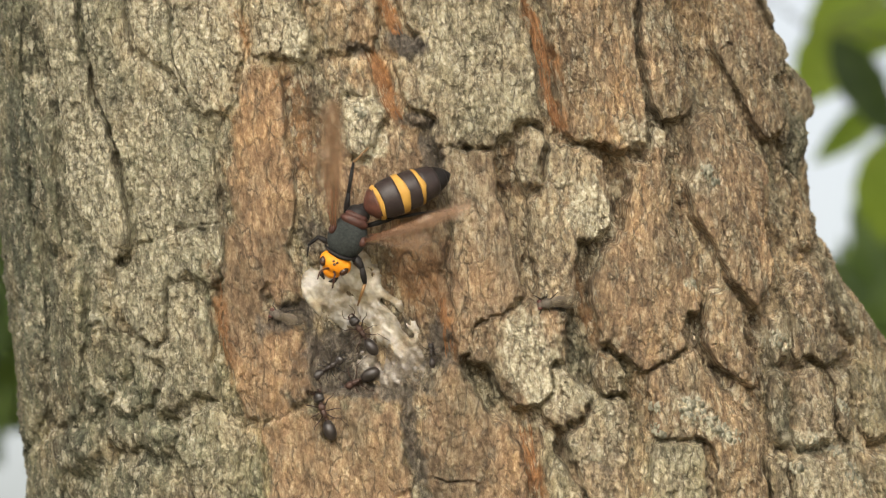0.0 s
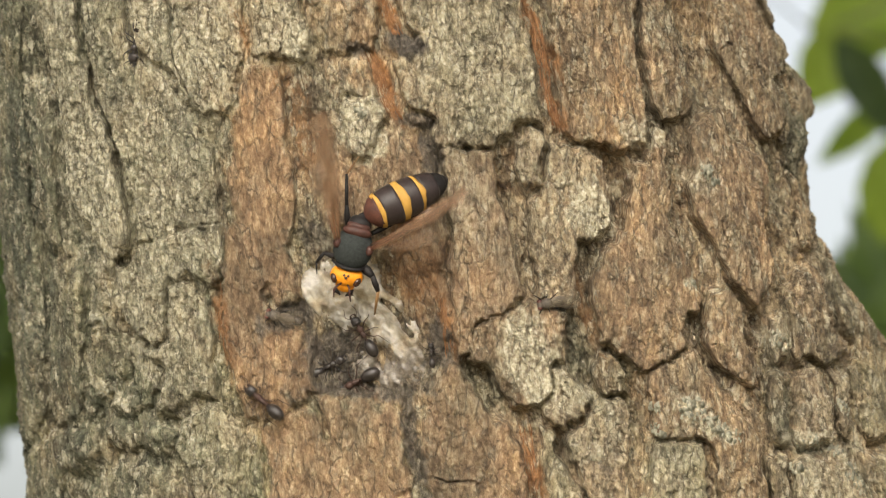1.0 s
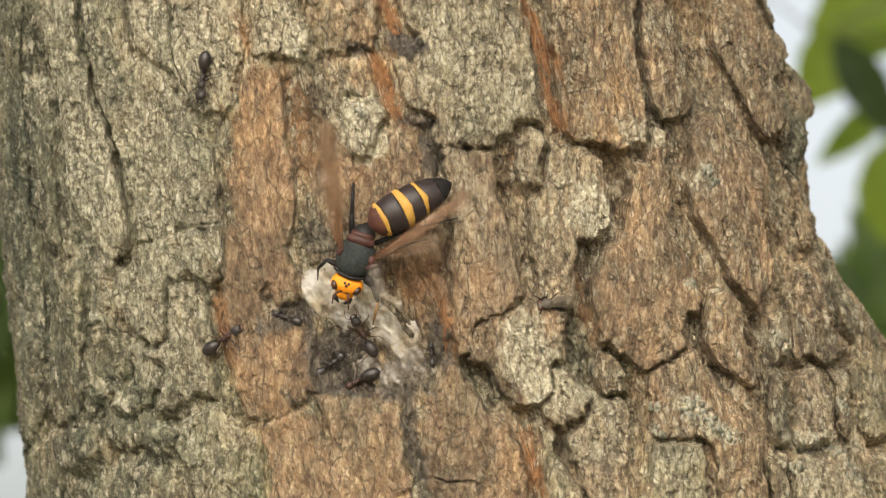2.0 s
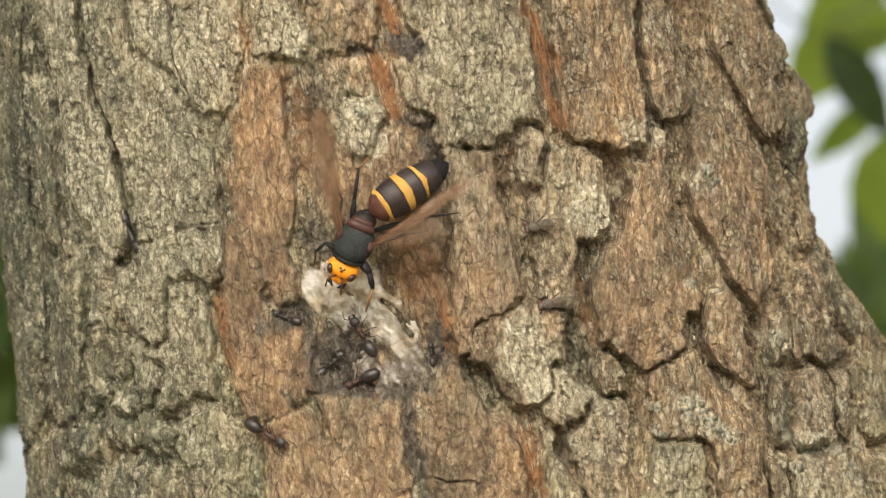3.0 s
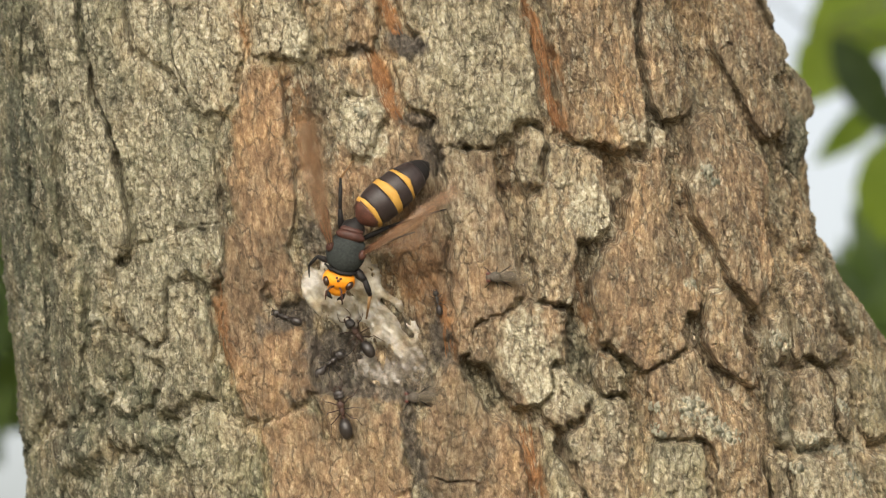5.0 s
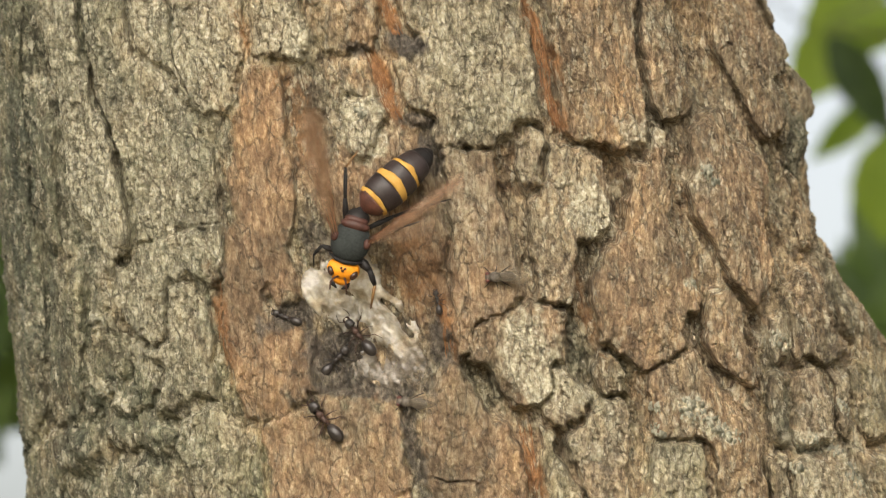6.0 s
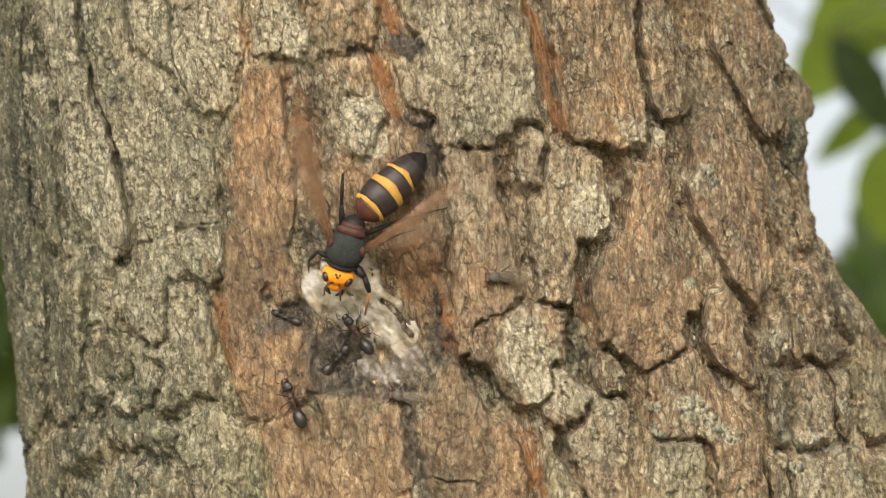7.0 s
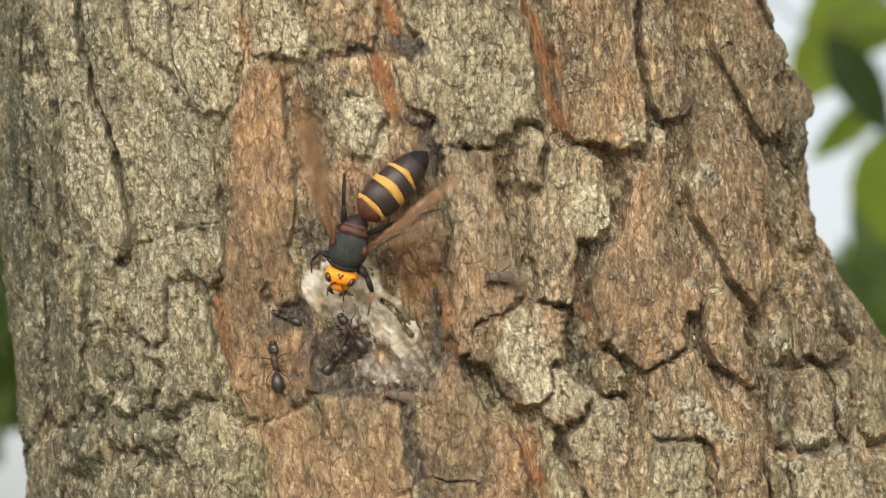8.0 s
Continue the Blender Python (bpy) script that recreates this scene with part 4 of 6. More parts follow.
def grid_mesh(name, quads, P, masks, parent, label=""):
    used, inv = np.unique(quads, return_inverse=True)
    me = bpy.data.meshes.new(name)
    co = P[used]
    nq = len(quads)
    me.vertices.add(len(used))
    me.vertices.foreach_set("co", co.astype(np.float32).ravel())
    me.loops.add(nq * 4)
    me.loops.foreach_set("vertex_index", inv.astype(np.int32).ravel())
    me.polygons.add(nq)
    me.polygons.foreach_set("loop_start", np.arange(0, nq * 4, 4, dtype=np.int32))
    me.polygons.foreach_set("use_smooth", np.ones(nq, dtype=bool))
    for k in KINDS:
        at = me.attributes.new(k, "FLOAT", "POINT")
        at.data.foreach_set("value", masks[k].ravel()[used].astype(np.float32))
    me.update()
    me.validate()
    me.materials.append(BARK)
    ob = new(name, me)
    ob.parent = parent
    return tagged(ob, label)


def sheet(us, vs):
    U, V = np.meshgrid(us, vs)
    h, masks, cut, owner = bark_relief(U, V)
    x, y, z = on_trunk(U, V, h + cut, cut)
    P = np.stack([x, y, z], -1).reshape(-1, 3)
    nv, nu = U.shape
    i = (np.arange(nv - 1)[:, None] * nu + np.arange(nu - 1)[None, :])
    quads = np.stack([i, i + 1, i + nu + 1, i + nu], -1)
    return P, masks, cut, quads, h, owner


tree = new("oak_tree")
tagged(tree, "leaning oak with deeply furrowed brown bark and grey-green algae", "tree")

# the side in view, finely cut, split along its furrows into plates
th = [-1.80]
while th[-1] < 1.80:
    th.append(th[-1] + 0.25 / 117 / max(0.36, math.cos(min(1.5, abs(th[-1])))) ** 0.9)
US = np.array(th) * 117
VS = np.arange(-80, 80.1, 0.29)
P, MASKS, CUT, QUADS, HEIGHT, OWNER = sheet(US, VS)
OWNER = one_piece_each(OWNER)
for k in range(len(PLATES) + 1):
    q = QUADS[OWNER[:-1, :-1] == k].reshape(-1, 4)
    if len(q):
        grid_mesh("bark_plate", q, P, MASKS, tree)

# the rest of the trunk, coarser: its back, foot and upper part
def rough_band(name, us, vs):
    Pb, mb, cb, qb, _, _ = sheet(us, vs)
    return grid_mesh(name, qb.reshape(-1, 4), Pb, mb, tree)


rough_band("trunk_back", np.arange(1.79, 2 * math.pi - 1.785, 0.02) * 117, np.arange(-80, 80.1, 2.0))
ring = np.linspace(-math.pi, math.pi, 300) * 117
rough_band("trunk_foot", ring, np.concatenate([np.arange(-1360, -100, 12.0), np.arange(-100, -79.5, 2.0)]))
rough_band("trunk_top", ring, np.concatenate([np.arange(80, 100, 2.0), np.arange(100, 1200, 12.0)]))


def crown():
    """Limbs and a loose leaf canopy, unseen above the view, added to shade the trunk from overhead."""
    rnd = random.Random(4)
    top = (Vector(on_trunk(0, 1180.0)) + Vector(on_trunk(117 * math.pi, 1180.0))) / 2
    tips = []
    for k in range(7):
        a = 2 * math.pi * k / 7 + 0.4
        out = Vector((math.cos(a), math.sin(a), 0))
        pts = [top + out * r + Vector((0, 0, z)) for r, z in ((0.02, -0.15), (0.25, 0.2), (0.7, 0.5), (1.3, 0.75), (1.9, 0.85))]
        part("limb", tube([p / MM for p in pts], [55, 42, 30, 18, 6], 10), TRUNK_PLAIN, tree)
        tips += [pts[2], pts[3], pts[4], (pts[3] + pts[4]) / 2, (pts[2] + pts[3]) / 2]
    verts, faces = [], []
    for _ in range(20000):
        c = rnd.choice(tips) + Vector((rnd.gauss(0, 0.36), rnd.gauss(0, 0.36), rnd.gauss(0.1, 0.24)))
        m = Matrix.Translation(c) @ pose(0, 0, 0, rnd.uniform(-50, 50), rnd.uniform(-50, 50), rnd.uniform(0, 360))
        L, w = rnd.uniform(0.09, 0.15), rnd.uniform(0.035, 0.055)
        k = len(verts)
        verts += [m @ Vector(p) for p in ((0, 0, 0), (w, L * 0.45, -0.008), (0, L * 0.5, 0.0), (-w, L * 0.45, -0.008), (0, L, -0.02))]
        faces += [(k, k + 1, k + 2), (k, k + 2, k + 3), (k + 1, k + 4, k + 2), (k + 2, k + 4, k + 3)]
    me = bpy.data.meshes.new("crown")
    me.from_pydata(verts, [], faces)
    me.materials.append(LEAF_DARK)
    ob = new("crown", me)
    ob.parent = tree
    return tagged(ob, "unseen loose canopy of small green leaves, added to block overhead light", kind="stuff")


crown()


def bark_at(u, v):
    """Place on the bark at trunk coordinates and the outward direction."""
    j, i = int(np.argmin(np.abs(US - u))), int(np.argmin(np.abs(VS - v)))
    n = TILT.to_3x3() @ Vector((math.sin(u / 117), -math.cos(u / 117), 0.0))
    win = HEIGHT[max(0, i - 6):i + 7, max(0, j - 6):j + 7]
    return Vector(on_trunk(u, v, float(win.mean()) + 0.3)), n


# ---- ground and far trees ----
def ground_sheet():
    m = simple_mat("leaf_litter_soil", (0.11, 0.10, 0.055), (0.24, 0.20, 0.12), 3, 0.9, 8)
    bm = bmesh.new()
    bmesh.ops.create_grid(bm, x_segments=80, y_segments=80, size=400)
    for v in bm.verts:
        r = v.co.length
        v.co.z = 0.0 if r < 6 else 0.25 * noise.noise(v.co * 0.05)
    return tagged(part("ground", bm, m), "green and brown woodland floor", "ground", kind="structure")


ground_sheet()


# ---- insects: materials ----
CHITIN = simple_mat("black_chitin", (0.007, 0.006, 0.006), (0.020, 0.017, 0.016), 500, 0.5, 0.05, spec=0.22)
ANT_BLACK = simple_mat("ant_black", (0.010, 0.008, 0.007), (0.034, 0.026, 0.022), 700, 0.3, 0.03, spec=0.45)
ANT_BROWN = simple_mat("ant_brown", (0.024, 0.013, 0.010), (0.065, 0.034, 0.024), 700, 0.42, 0.03, spec=0.3)
DOWNY = simple_mat("thorax_down", (0.014, 0.016, 0.016), (0.05, 0.056, 0.052), 1800, 0.85, 0.3, spec=0.2)
MAROON = simple_mat("maroon_chitin", (0.030, 0.012, 0.009), (0.085, 0.034, 0.024), 500, 0.45, 0.08, spec=0.3)
RUSSET = simple_mat("russet_chitin", (0.035, 0.016, 0.012), (0.12, 0.045, 0.03), 330, 0.45, 0.08, spec=0.3)
BANDED = simple_mat("dark_tergite", (0.014, 0.010, 0.010), (0.042, 0.029, 0.027), 500, 0.38, 0.1, spec=0.35)
YELLOW = simple_mat("yellow_band", (0.36, 0.185, 0.03), (0.50, 0.29, 0.07), 500, 0.5, 0.06, spec=0.3)
ORANGE = simple_mat("orange_head", (0.62, 0.20, 0.008), (0.78, 0.30, 0.015), 600, 0.5, 0.08, spec=0.3)
AMBER = simple_mat("amber_leg", (0.13, 0.065, 0.025), (0.26, 0.14, 0.045), 600, 0.45, 0.05)
EYE = simple_mat("dark_eye", (0.02, 0.008, 0.004), (0.06, 0.022, 0.010), 900, 0.2, 0.02)
RED_EYE = simple_mat("red_eye", (0.06, 0.018, 0.014), (0.11, 0.035, 0.025), 900, 0.25, 0.02)
FLY_GREY = simple_mat("fly_grey", (0.03, 0.025, 0.02), (0.13, 0.105, 0.08), 1500, 0.6, 0.1)


def membrane(name, c1, c2, c3, opacity):
    """Thin veined wing skin, part see-through."""
    m, n, l, p = mat_new(name)
    tc = n.new("ShaderNodeTexCoord")
    mp = n.new("ShaderNodeMapping")
    mp.inputs["Scale"].default_value = (6, 6, 1)
    l.new(tc.outputs["Object"], mp.inputs["Vector"])
    a = tex_noise(n, l, mp.outputs["Vector"], 160, 3)
    l.new(ramp(n, l, a.outputs["Fac"], [(0.35, c1), (0.6, c2), (0.7, c3)]), p.inputs["Base Color"])
    p.inputs["Roughness"].default_value = 0.22
    p.inputs["Alpha"].default_value = opacity
    l.new(bump(n, l, a.outputs["Fac"], 0.5, 0.3 * MM), p.inputs["Normal"])
    return m


# the palest tone paints streaks of reflected sky into the forewing colour
WING = membrane("hornet_wing", (0.12, 0.065, 0.034), (0.29, 0.17, 0.095), (0.70, 0.56, 0.44), 0.5)
THIN_WING = membrane("hornet_hindwing", (0.15, 0.09, 0.05), (0.34, 0.24, 0.16), (0.5, 0.4, 0.3), 0.16)
VEIN = simple_mat("wing_vein", (0.10, 0.035, 0.015), (0.22, 0.09, 0.04), 600, 0.4, 0.02)
FLY_WING = membrane("fly_wing", (0.08, 0.06, 0.04), (0.20, 0.16, 0.11), (0.24, 0.2, 0.15), 0.15)


def wing_blade(length, wide, bend=0.12, crease=0.5, nu=18, nv=7):
    """A narrow wing blade along +z (mm), thin but solid, lengthwise pleated."""
    bm = bmesh.new()
    top, low = [], []
    for i in range(nu + 1):
        s = i / nu
        w = wide * (0.2 + 0.8 * math.sin(math.pi * min(1, 0.02 + s * 0.72)) ** 0.9) * (1 if s < 0.9 else max(0.12, math.sqrt(max(0, 1 - ((s - 0.9) / 0.1) ** 2))))
        rt, rl = [], []
        for j in range(nv + 1):
            q = j / nv - 0.5
            x = q * w + bend * length * s * s * 0.35
            y = -crease * abs(math.sin(q * math.pi * 2.4)) * (0.3 + s) - 0.02 * length * s
            rt.append(bm.verts.new((x * MM, (y - 0.05) * MM, s * length * MM)))
            rl.append(bm.verts.new((x * MM, (y + 0.05) * MM, s * length * MM)))
        top.append(rt)
        low.append(rl)
    for i in range(nu):
        for j in range(nv):
            bm.faces.new((top[i][j], top[i][j + 1], top[i + 1][j + 1], top[i + 1][j]))
            bm.faces.new((low[i][j + 1], low[i][j], low[i + 1][j], low[i + 1][j + 1]))
    bmesh.ops.recalc_face_normals(bm, faces=bm.faces)
    return bm


def wing_vein(length, wide, q, bend=0.12, r=0.08):
    pts, rad = [], []
    for i in range(11):
        s = i / 11.5
        w = wide * (0.2 + 0.8 * math.sin(math.pi * min(1, 0.02 + s * 0.72)) ** 0.9)
        pts.append((q * w + bend * length * s * s * 0.35, -0.28 - 0.02 * length * s - 0.06 * (0.3 + s) * abs(math.sin(q * math.pi * 2.4)), s * length))
        rad.append(r * (1.2 - 0.8 * s))
    return tube(pts, rad, 6)


# ---- the giant hornet: head down, tail up, back to the camera ----
def hornet_leg(name, points, thick, parent, tip_mat):
    """Femur and tibia dark, with a thin paler foot."""
    pts = [Vector(p) for p in points]
    leg = part(name, merge(tube([pts[0], pts[0].lerp(pts[1], 0.5), pts[1]], [thick * 0.75, thick, thick * 0.6], 10),
                           tube([pts[1], pts[1].lerp(pts[2], 0.6), pts[2]], [thick * 0.55, thick * 0.62, thick * 0.4], 10)), CHITIN, parent)
    part("foot", tube([pts[2], pts[2].lerp(pts[3], 0.5) + Vector((0, -0.3, 0)), pts[3]], [thick * 0.36, thick * 0.3, thick * 0.16], 8), tip_mat, leg, "amber foot" if tip_mat == AMBER else "")
    return leg


def build_hornet():
    root = new("hornet")
    tagged(root, "giant hornet with orange head and banded abdomen drinking sap", "hornet")
    thorax = part("thorax", egg((0, 0, 0), (4.9, 4.3, 5.5), seg=28, rings=20), DOWNY, root, "slate-black downy thorax")
    part("collar", tube([(-4.2, -0.6, -4.0), (-2.4, -2.2, -4.9), (0, -2.9, -5.2), (2.4, -2.2, -4.9), (4.2, -0.6, -4.0)], [0.3, 0.45, 0.5, 0.45, 0.3], 8), CHITIN, thorax, "black collar")
    part("scutellum", merge(egg((0, -2.2, 4.3), (3.7, 1.7, 1.5)), egg((0, -1.7, 5.6), (3.0, 1.5, 1.2))), MAROON, thorax, "dark maroon scutellum")
    part("waist", merge(egg((0.1, -0.2, 6.2), (3.0, 2.7, 2.4)), tube([(0.2, -0.4, 7.0), (0.6, -0.5, 8.2), (1, -0.4, 9.0)], [2.2, 1.3, 0.9], 16)), CHITIN, thorax)
    # wing roots
    for s in (-1, 1):
        part("wing_base", egg((s * 4.1, -2.6, 0.5), (1.0, 0.9, 1.3)), MAROON, thorax, "maroon wing root")

    head = part("head", merge(egg((0, -0.2, -2.7), (4.6, 2.9, 2.9), seg=28, rings=18), egg((-2.6, 0.0, -2.3), (2.1, 2.4, 2.5), (0, 14, 0)), egg((2.6, 0.0, -2.3), (2.1, 2.4, 2.5), (0, -14, 0)), egg((0, 1.2, -4.7), (2.8, 2.0, 2.2))), ORANGE, root, "bright orange head")
    for s in (-1, 1):
        part("eye", egg((s * 3.35, -1.35, -3.9), (1.0, 1.15, 1.5), (0, s * 24, 0)), EYE, head, "dark brown compound eye")
        part("mandible", tube([(s * 1.9, 1.6, -5.8), (s * 2.0, 1.6, -7.0), (s * 0.7, 1.4, -7.9)], [0.9, 0.7, 0.2], 8), CHITIN, head, "dark mandible")
        part("antenna", tube([(0.9, -1.5, -5.2), (1.5, -3.0, -6.2), (1.9, -2.6, -7.6), (2.6, -1.2, -9.6)] if s > 0 else [(-0.9, -1.5, -5.0), (-1.9, -2.8, -6.0), (-2.7, -2.4, -7.3), (-2.4, -1.0, -9.2)], [0.34, 0.3, 0.3, 0.18], 8), MAROON, head, "reddish-brown antenna")
    for x, z in ((-0.55, -2.9), (0.55, -2.9), (0, -3.6)):
        part("ocellus", egg((x, -2.9, z), (0.5, 0.3, 0.45), seg=10, rings=8), EYE, head)

    prof = [(0, 0.9), (0.8, 2.6), (2.0, 4.3), (3.6, 5.2), (6.0, 5.75), (9.0, 5.85), (12.0, 5.6), (14.5, 5.2), (16.6, 4.5), (18.6, 3.4), (20.0, 2.2), (20.9, 0.8), (21.2, 0.25)]

    def girth(z):
        return 0.93 * float(np.interp(z, [a for a, _ in prof], [b for _, b in prof]))

    def curve_y(z):
        return 0.017 * z * z * 0.9 - 0.4

    def shell(z0, z1, grow0, grow1, n=7):
        zs = [z0 + (z1 - z0) * i / n for i in range(n + 1)]
        return tube([(0, curve_y(z), z) for z in zs], [girth(z) + grow0 + (grow1 - grow0) * i / n for i, z in enumerate(zs)], 30, 0.86)

    for piece in (head, *head.children):
        piece.data.transform(Matrix.Diagonal((0.86, 0.9, 0.88, 1)))
    abdomen = part("abdomen", shell(0.1, 20.6, -0.35, -0.3, 14), CHITIN, root, "black and yellow banded abdomen")
    for name, z0, z1, m in (("tergite", 0.0, 3.5, RUSSET), ("tergite", 4.3, 8.2, BANDED), ("tergite", 9.8, 12.7, BANDED), ("tergite", 13.7, 17.2, BANDED), ("tergite", 17.0, 19.4, CHITIN), ("tail", 19.2, 21.2, CHITIN)):
        part(name, shell(z0, z1, -0.12, 0.08), m, abdomen, "russet first segment" if m == RUSSET else "")
    for z0, z1 in ((3.2, 4.2), (8.0, 9.9), (12.6, 13.7)):
        # a wavy hind margin: the band is a slightly proud hoop
        bm = shell(z0, z1, 0.02, 0.10, 4)
        for v in bm.verts:
            a = math.atan2(v.co.x, -v.co.y)
            v.co.z += 0.35 * MM * math.cos(2 * a) + 0.08 * MM * math.sin(7 * a)
        part("yellow_band", bm, YELLOW, abdomen, "amber-yellow band")
    for piece in (abdomen, *abdomen.children):
        piece.data.transform(Matrix.Diagonal((0.92, 0.94, 1.06, 1)))
    wings = []
    for s in (-1, 1):
        wide = 5.2 if s < 0 else 3.1
        f = part("forewing", wing_blade(34, wide, -0.1 * s, 0.08), WING, root, "smoky amber forewing")
        for q in (-0.46, -0.12, 0.22):
            part("vein", wing_vein(34, wide, q, -0.1 * s), VEIN, f)
        hw = part("hindwing", wing_blade(21, 4.4, 0.05 * s, 0.08), THIN_WING, root, "smoky amber hindwing")
        for q in (-0.4, 0.1):
            part("vein", wing_vein(21, 5.6, q, 0.05 * s), VEIN, hw)
        wings.append((f, hw))

    legs = [
        ("foreleg", [(-3.2, 1.0, -3.2), (-6.6, 0.6, -2.8), (-8.0, 2.4, -5.6), (-7.2, 3.8, -8.4)], 0.75),
        ("foreleg", [(3.0, 1.0, -3.4), (6.4, -1.0, -5.4), (8.6, 0.6, -8.6), (9.2, 3.4, -14.5)], 1.25),
        ("middle_leg", [(-3.4, 1.8, 1.5), (-6.2, 0.8, 4.4), (-7.0, 2.6, 8.6), (-9.0, 4.2, 10.6)], 0.75),
        ("middle_leg", [(3.4, 1.8, 0.8), (7.0, 1.4, 3.8), (11.5, 2.8, 7.2), (15.0, 4.0, 9.5)], 0.75),
        ("hind_leg", [(-2.4, 1.4, 4.2), (-4.2, -1.6, 10.0), (-6.2, 0.4, 17.4), (-4.4, 2.8, 22.4)], 0.8),
        ("hind_leg", [(2.6, 1.4, 4.0), (8.5, 1.2, 9.0), (15.0, 2.4, 13.5), (21.0, 3.6, 17.0)], 0.7),
    ]
    for name, pts, thick in legs:
        hornet_leg(name, pts, thick, root, AMBER if (name, pts[0][0] > 0) in (("foreleg", True), ("hind_leg", False)) else CHITIN)
    return root, head, abdomen, wings


hornet, hornet_head, hornet_abdomen, hornet_wings = build_hornet()


# ---- ants ----
def build_ant(label, tone=None):
    """A carpenter ant 13 mm long: +y ahead, +z off the bark."""
    tone = tone or ANT_BROWN
    root = new("ant")
    tagged(root, label, "ant", "ants on the bark")
    part("gaster", merge(egg((0, -4.9, 0.2), (1.85, 2.9, 1.7)), egg((0, -3.0, 0.0), (1.3, 1.2, 1.2))), ANT_BLACK, root, "glossy black gaster")
    part("petiole", merge(egg((0, -1.75, 0.0), (0.5, 0.45, 0.85)), tube([(0, -2.6, -0.2), (0, -1.2, -0.1)], [0.35, 0.4], 8)), tone, root)
    part("thorax", merge(egg((0, 1.9, 0.1), (1.05, 1.3, 1.0)), egg((0, 0.2, 0.1), (0.8, 1.5, 0.85)), tube([(0, 2.9, 0.1), (0, 3.6, 0.1)], [0.6, 0.45], 8)), tone, root, "dark reddish-brown thorax")
    head = part("head", merge(egg((0, 4.9, 0.0), (1.55, 1.45, 1.05)), egg((0, 4.2, 0.0), (1.6, 0.9, 1.0))), ANT_BLACK, root, "blackish broad head")
    for s in (-1, 1):
        part("mandible", tube([(s * 0.9, 6.0, -0.2), (s * 0.75, 6.9, -0.2), (s * 0.1, 7.2, -0.2)], [0.4, 0.3, 0.1], 6), tone, head)
        part("antenna", tube([(s * 0.6, 5.7, 0.6), (s * 2.0, 7.0, 1.0), (s * 1.9, 8.3, 0.3), (s * 1.4, 9.6, -0.2)], [0.13, 0.12, 0.12, 0.08], 6), tone, head)
    legs = []
    for s in (-1, 1):
        for name, y, ky, ty in (("foreleg", 1.9, 3.9, 6.0), ("middle_leg", 0.7, 0.3, -0.6), ("hind_leg", -0.4, -2.6, -6.2)):
            bm = tube([(0, 0, 0), (s * 1.9, (ky - y) * 0.75, 1.3), (s * 3.3, ky - y, 0.5), (s * 4.7, ty - y, -1.7)], [0.18, 0.18, 0.12, 0.06], 6)
            leg = part(name, bm, tone, root)
            leg.location = (s * 0.7 * MM, y * MM, -0.3 * MM)
            legs.append(leg)
    return root, legs


# ---- small flies ----
def build_fly(label):
    """A grey fly 8 mm long, wings folded along its back: +y ahead, +z off the bark."""
    root = new("fly")
    tagged(root, label, "fly", "flies on the bark")
    head = part("head", egg((0, 2.9, 0.1), (1.15, 0.8, 1.0)), FLY_GREY, root)
    for s in (-1, 1):
        part("eye", egg((s * 0.8, 3.05, 0.3), (0.55, 0.62, 0.7)), RED_EYE, head, "brick-red eye")
    part("thorax", egg((0, 1.2, 0.3), (1.35, 1.6, 1.3)), FLY_GREY, root)
    part("abdomen", egg((0, -1.9, 0.0), (1.3, 2.3, 1.0)), FLY_GREY, root)
    for s in (-1, 1):
        b = wing_blade(8.6, 3.2, 0.02, 0.15, 12, 4)
        b.transform(pose(s * 0.7 * MM, 1.2 * MM, 1.35 * MM, 0, 0, 0) @ pose(0, 0, 0, 84, 0, 0) @ pose(0, 0, 0, 0, -s * 13, 0))
        part("wing", b, FLY_WING, root, "smoky clear wing")
        for y, ky, ty in ((2.0, 3.2, 3.8), (1.2, 0.8, 0.4), (0.4, -1.6, -3.0)):
            part("leg", tube([(s * 0.6, y, -0.4), (s * 1.9, ky, 0.4), (s * 2.6, ty, -1.2)], [0.16, 0.13, 0.08], 5), CHITIN, root)
    return root


ANTS = {
    "walker": build_ant("black and reddish-brown ant running over bare bark"),
    "climber": build_ant("dark ant running down the grey bark", ANT_BLACK),
    "feeder": build_ant("glossy dark ant feeding at the sap froth"),
    "ledge": build_ant("reddish-brown ant climbing out of the wet wound"),
    "drinker": build_ant("dark ant drinking in the wet wound", ANT_BLACK),
    "crevice": build_ant("black ant wedged in a wet crevice", ANT_BLACK),
    "small": build_ant("small black ant in a dark furrow", ANT_BLACK),
}
fly_one = build_fly("grey fly with smoky wings on the bark")
fly_two = build_fly("grey fly with red eyes beside the wound")


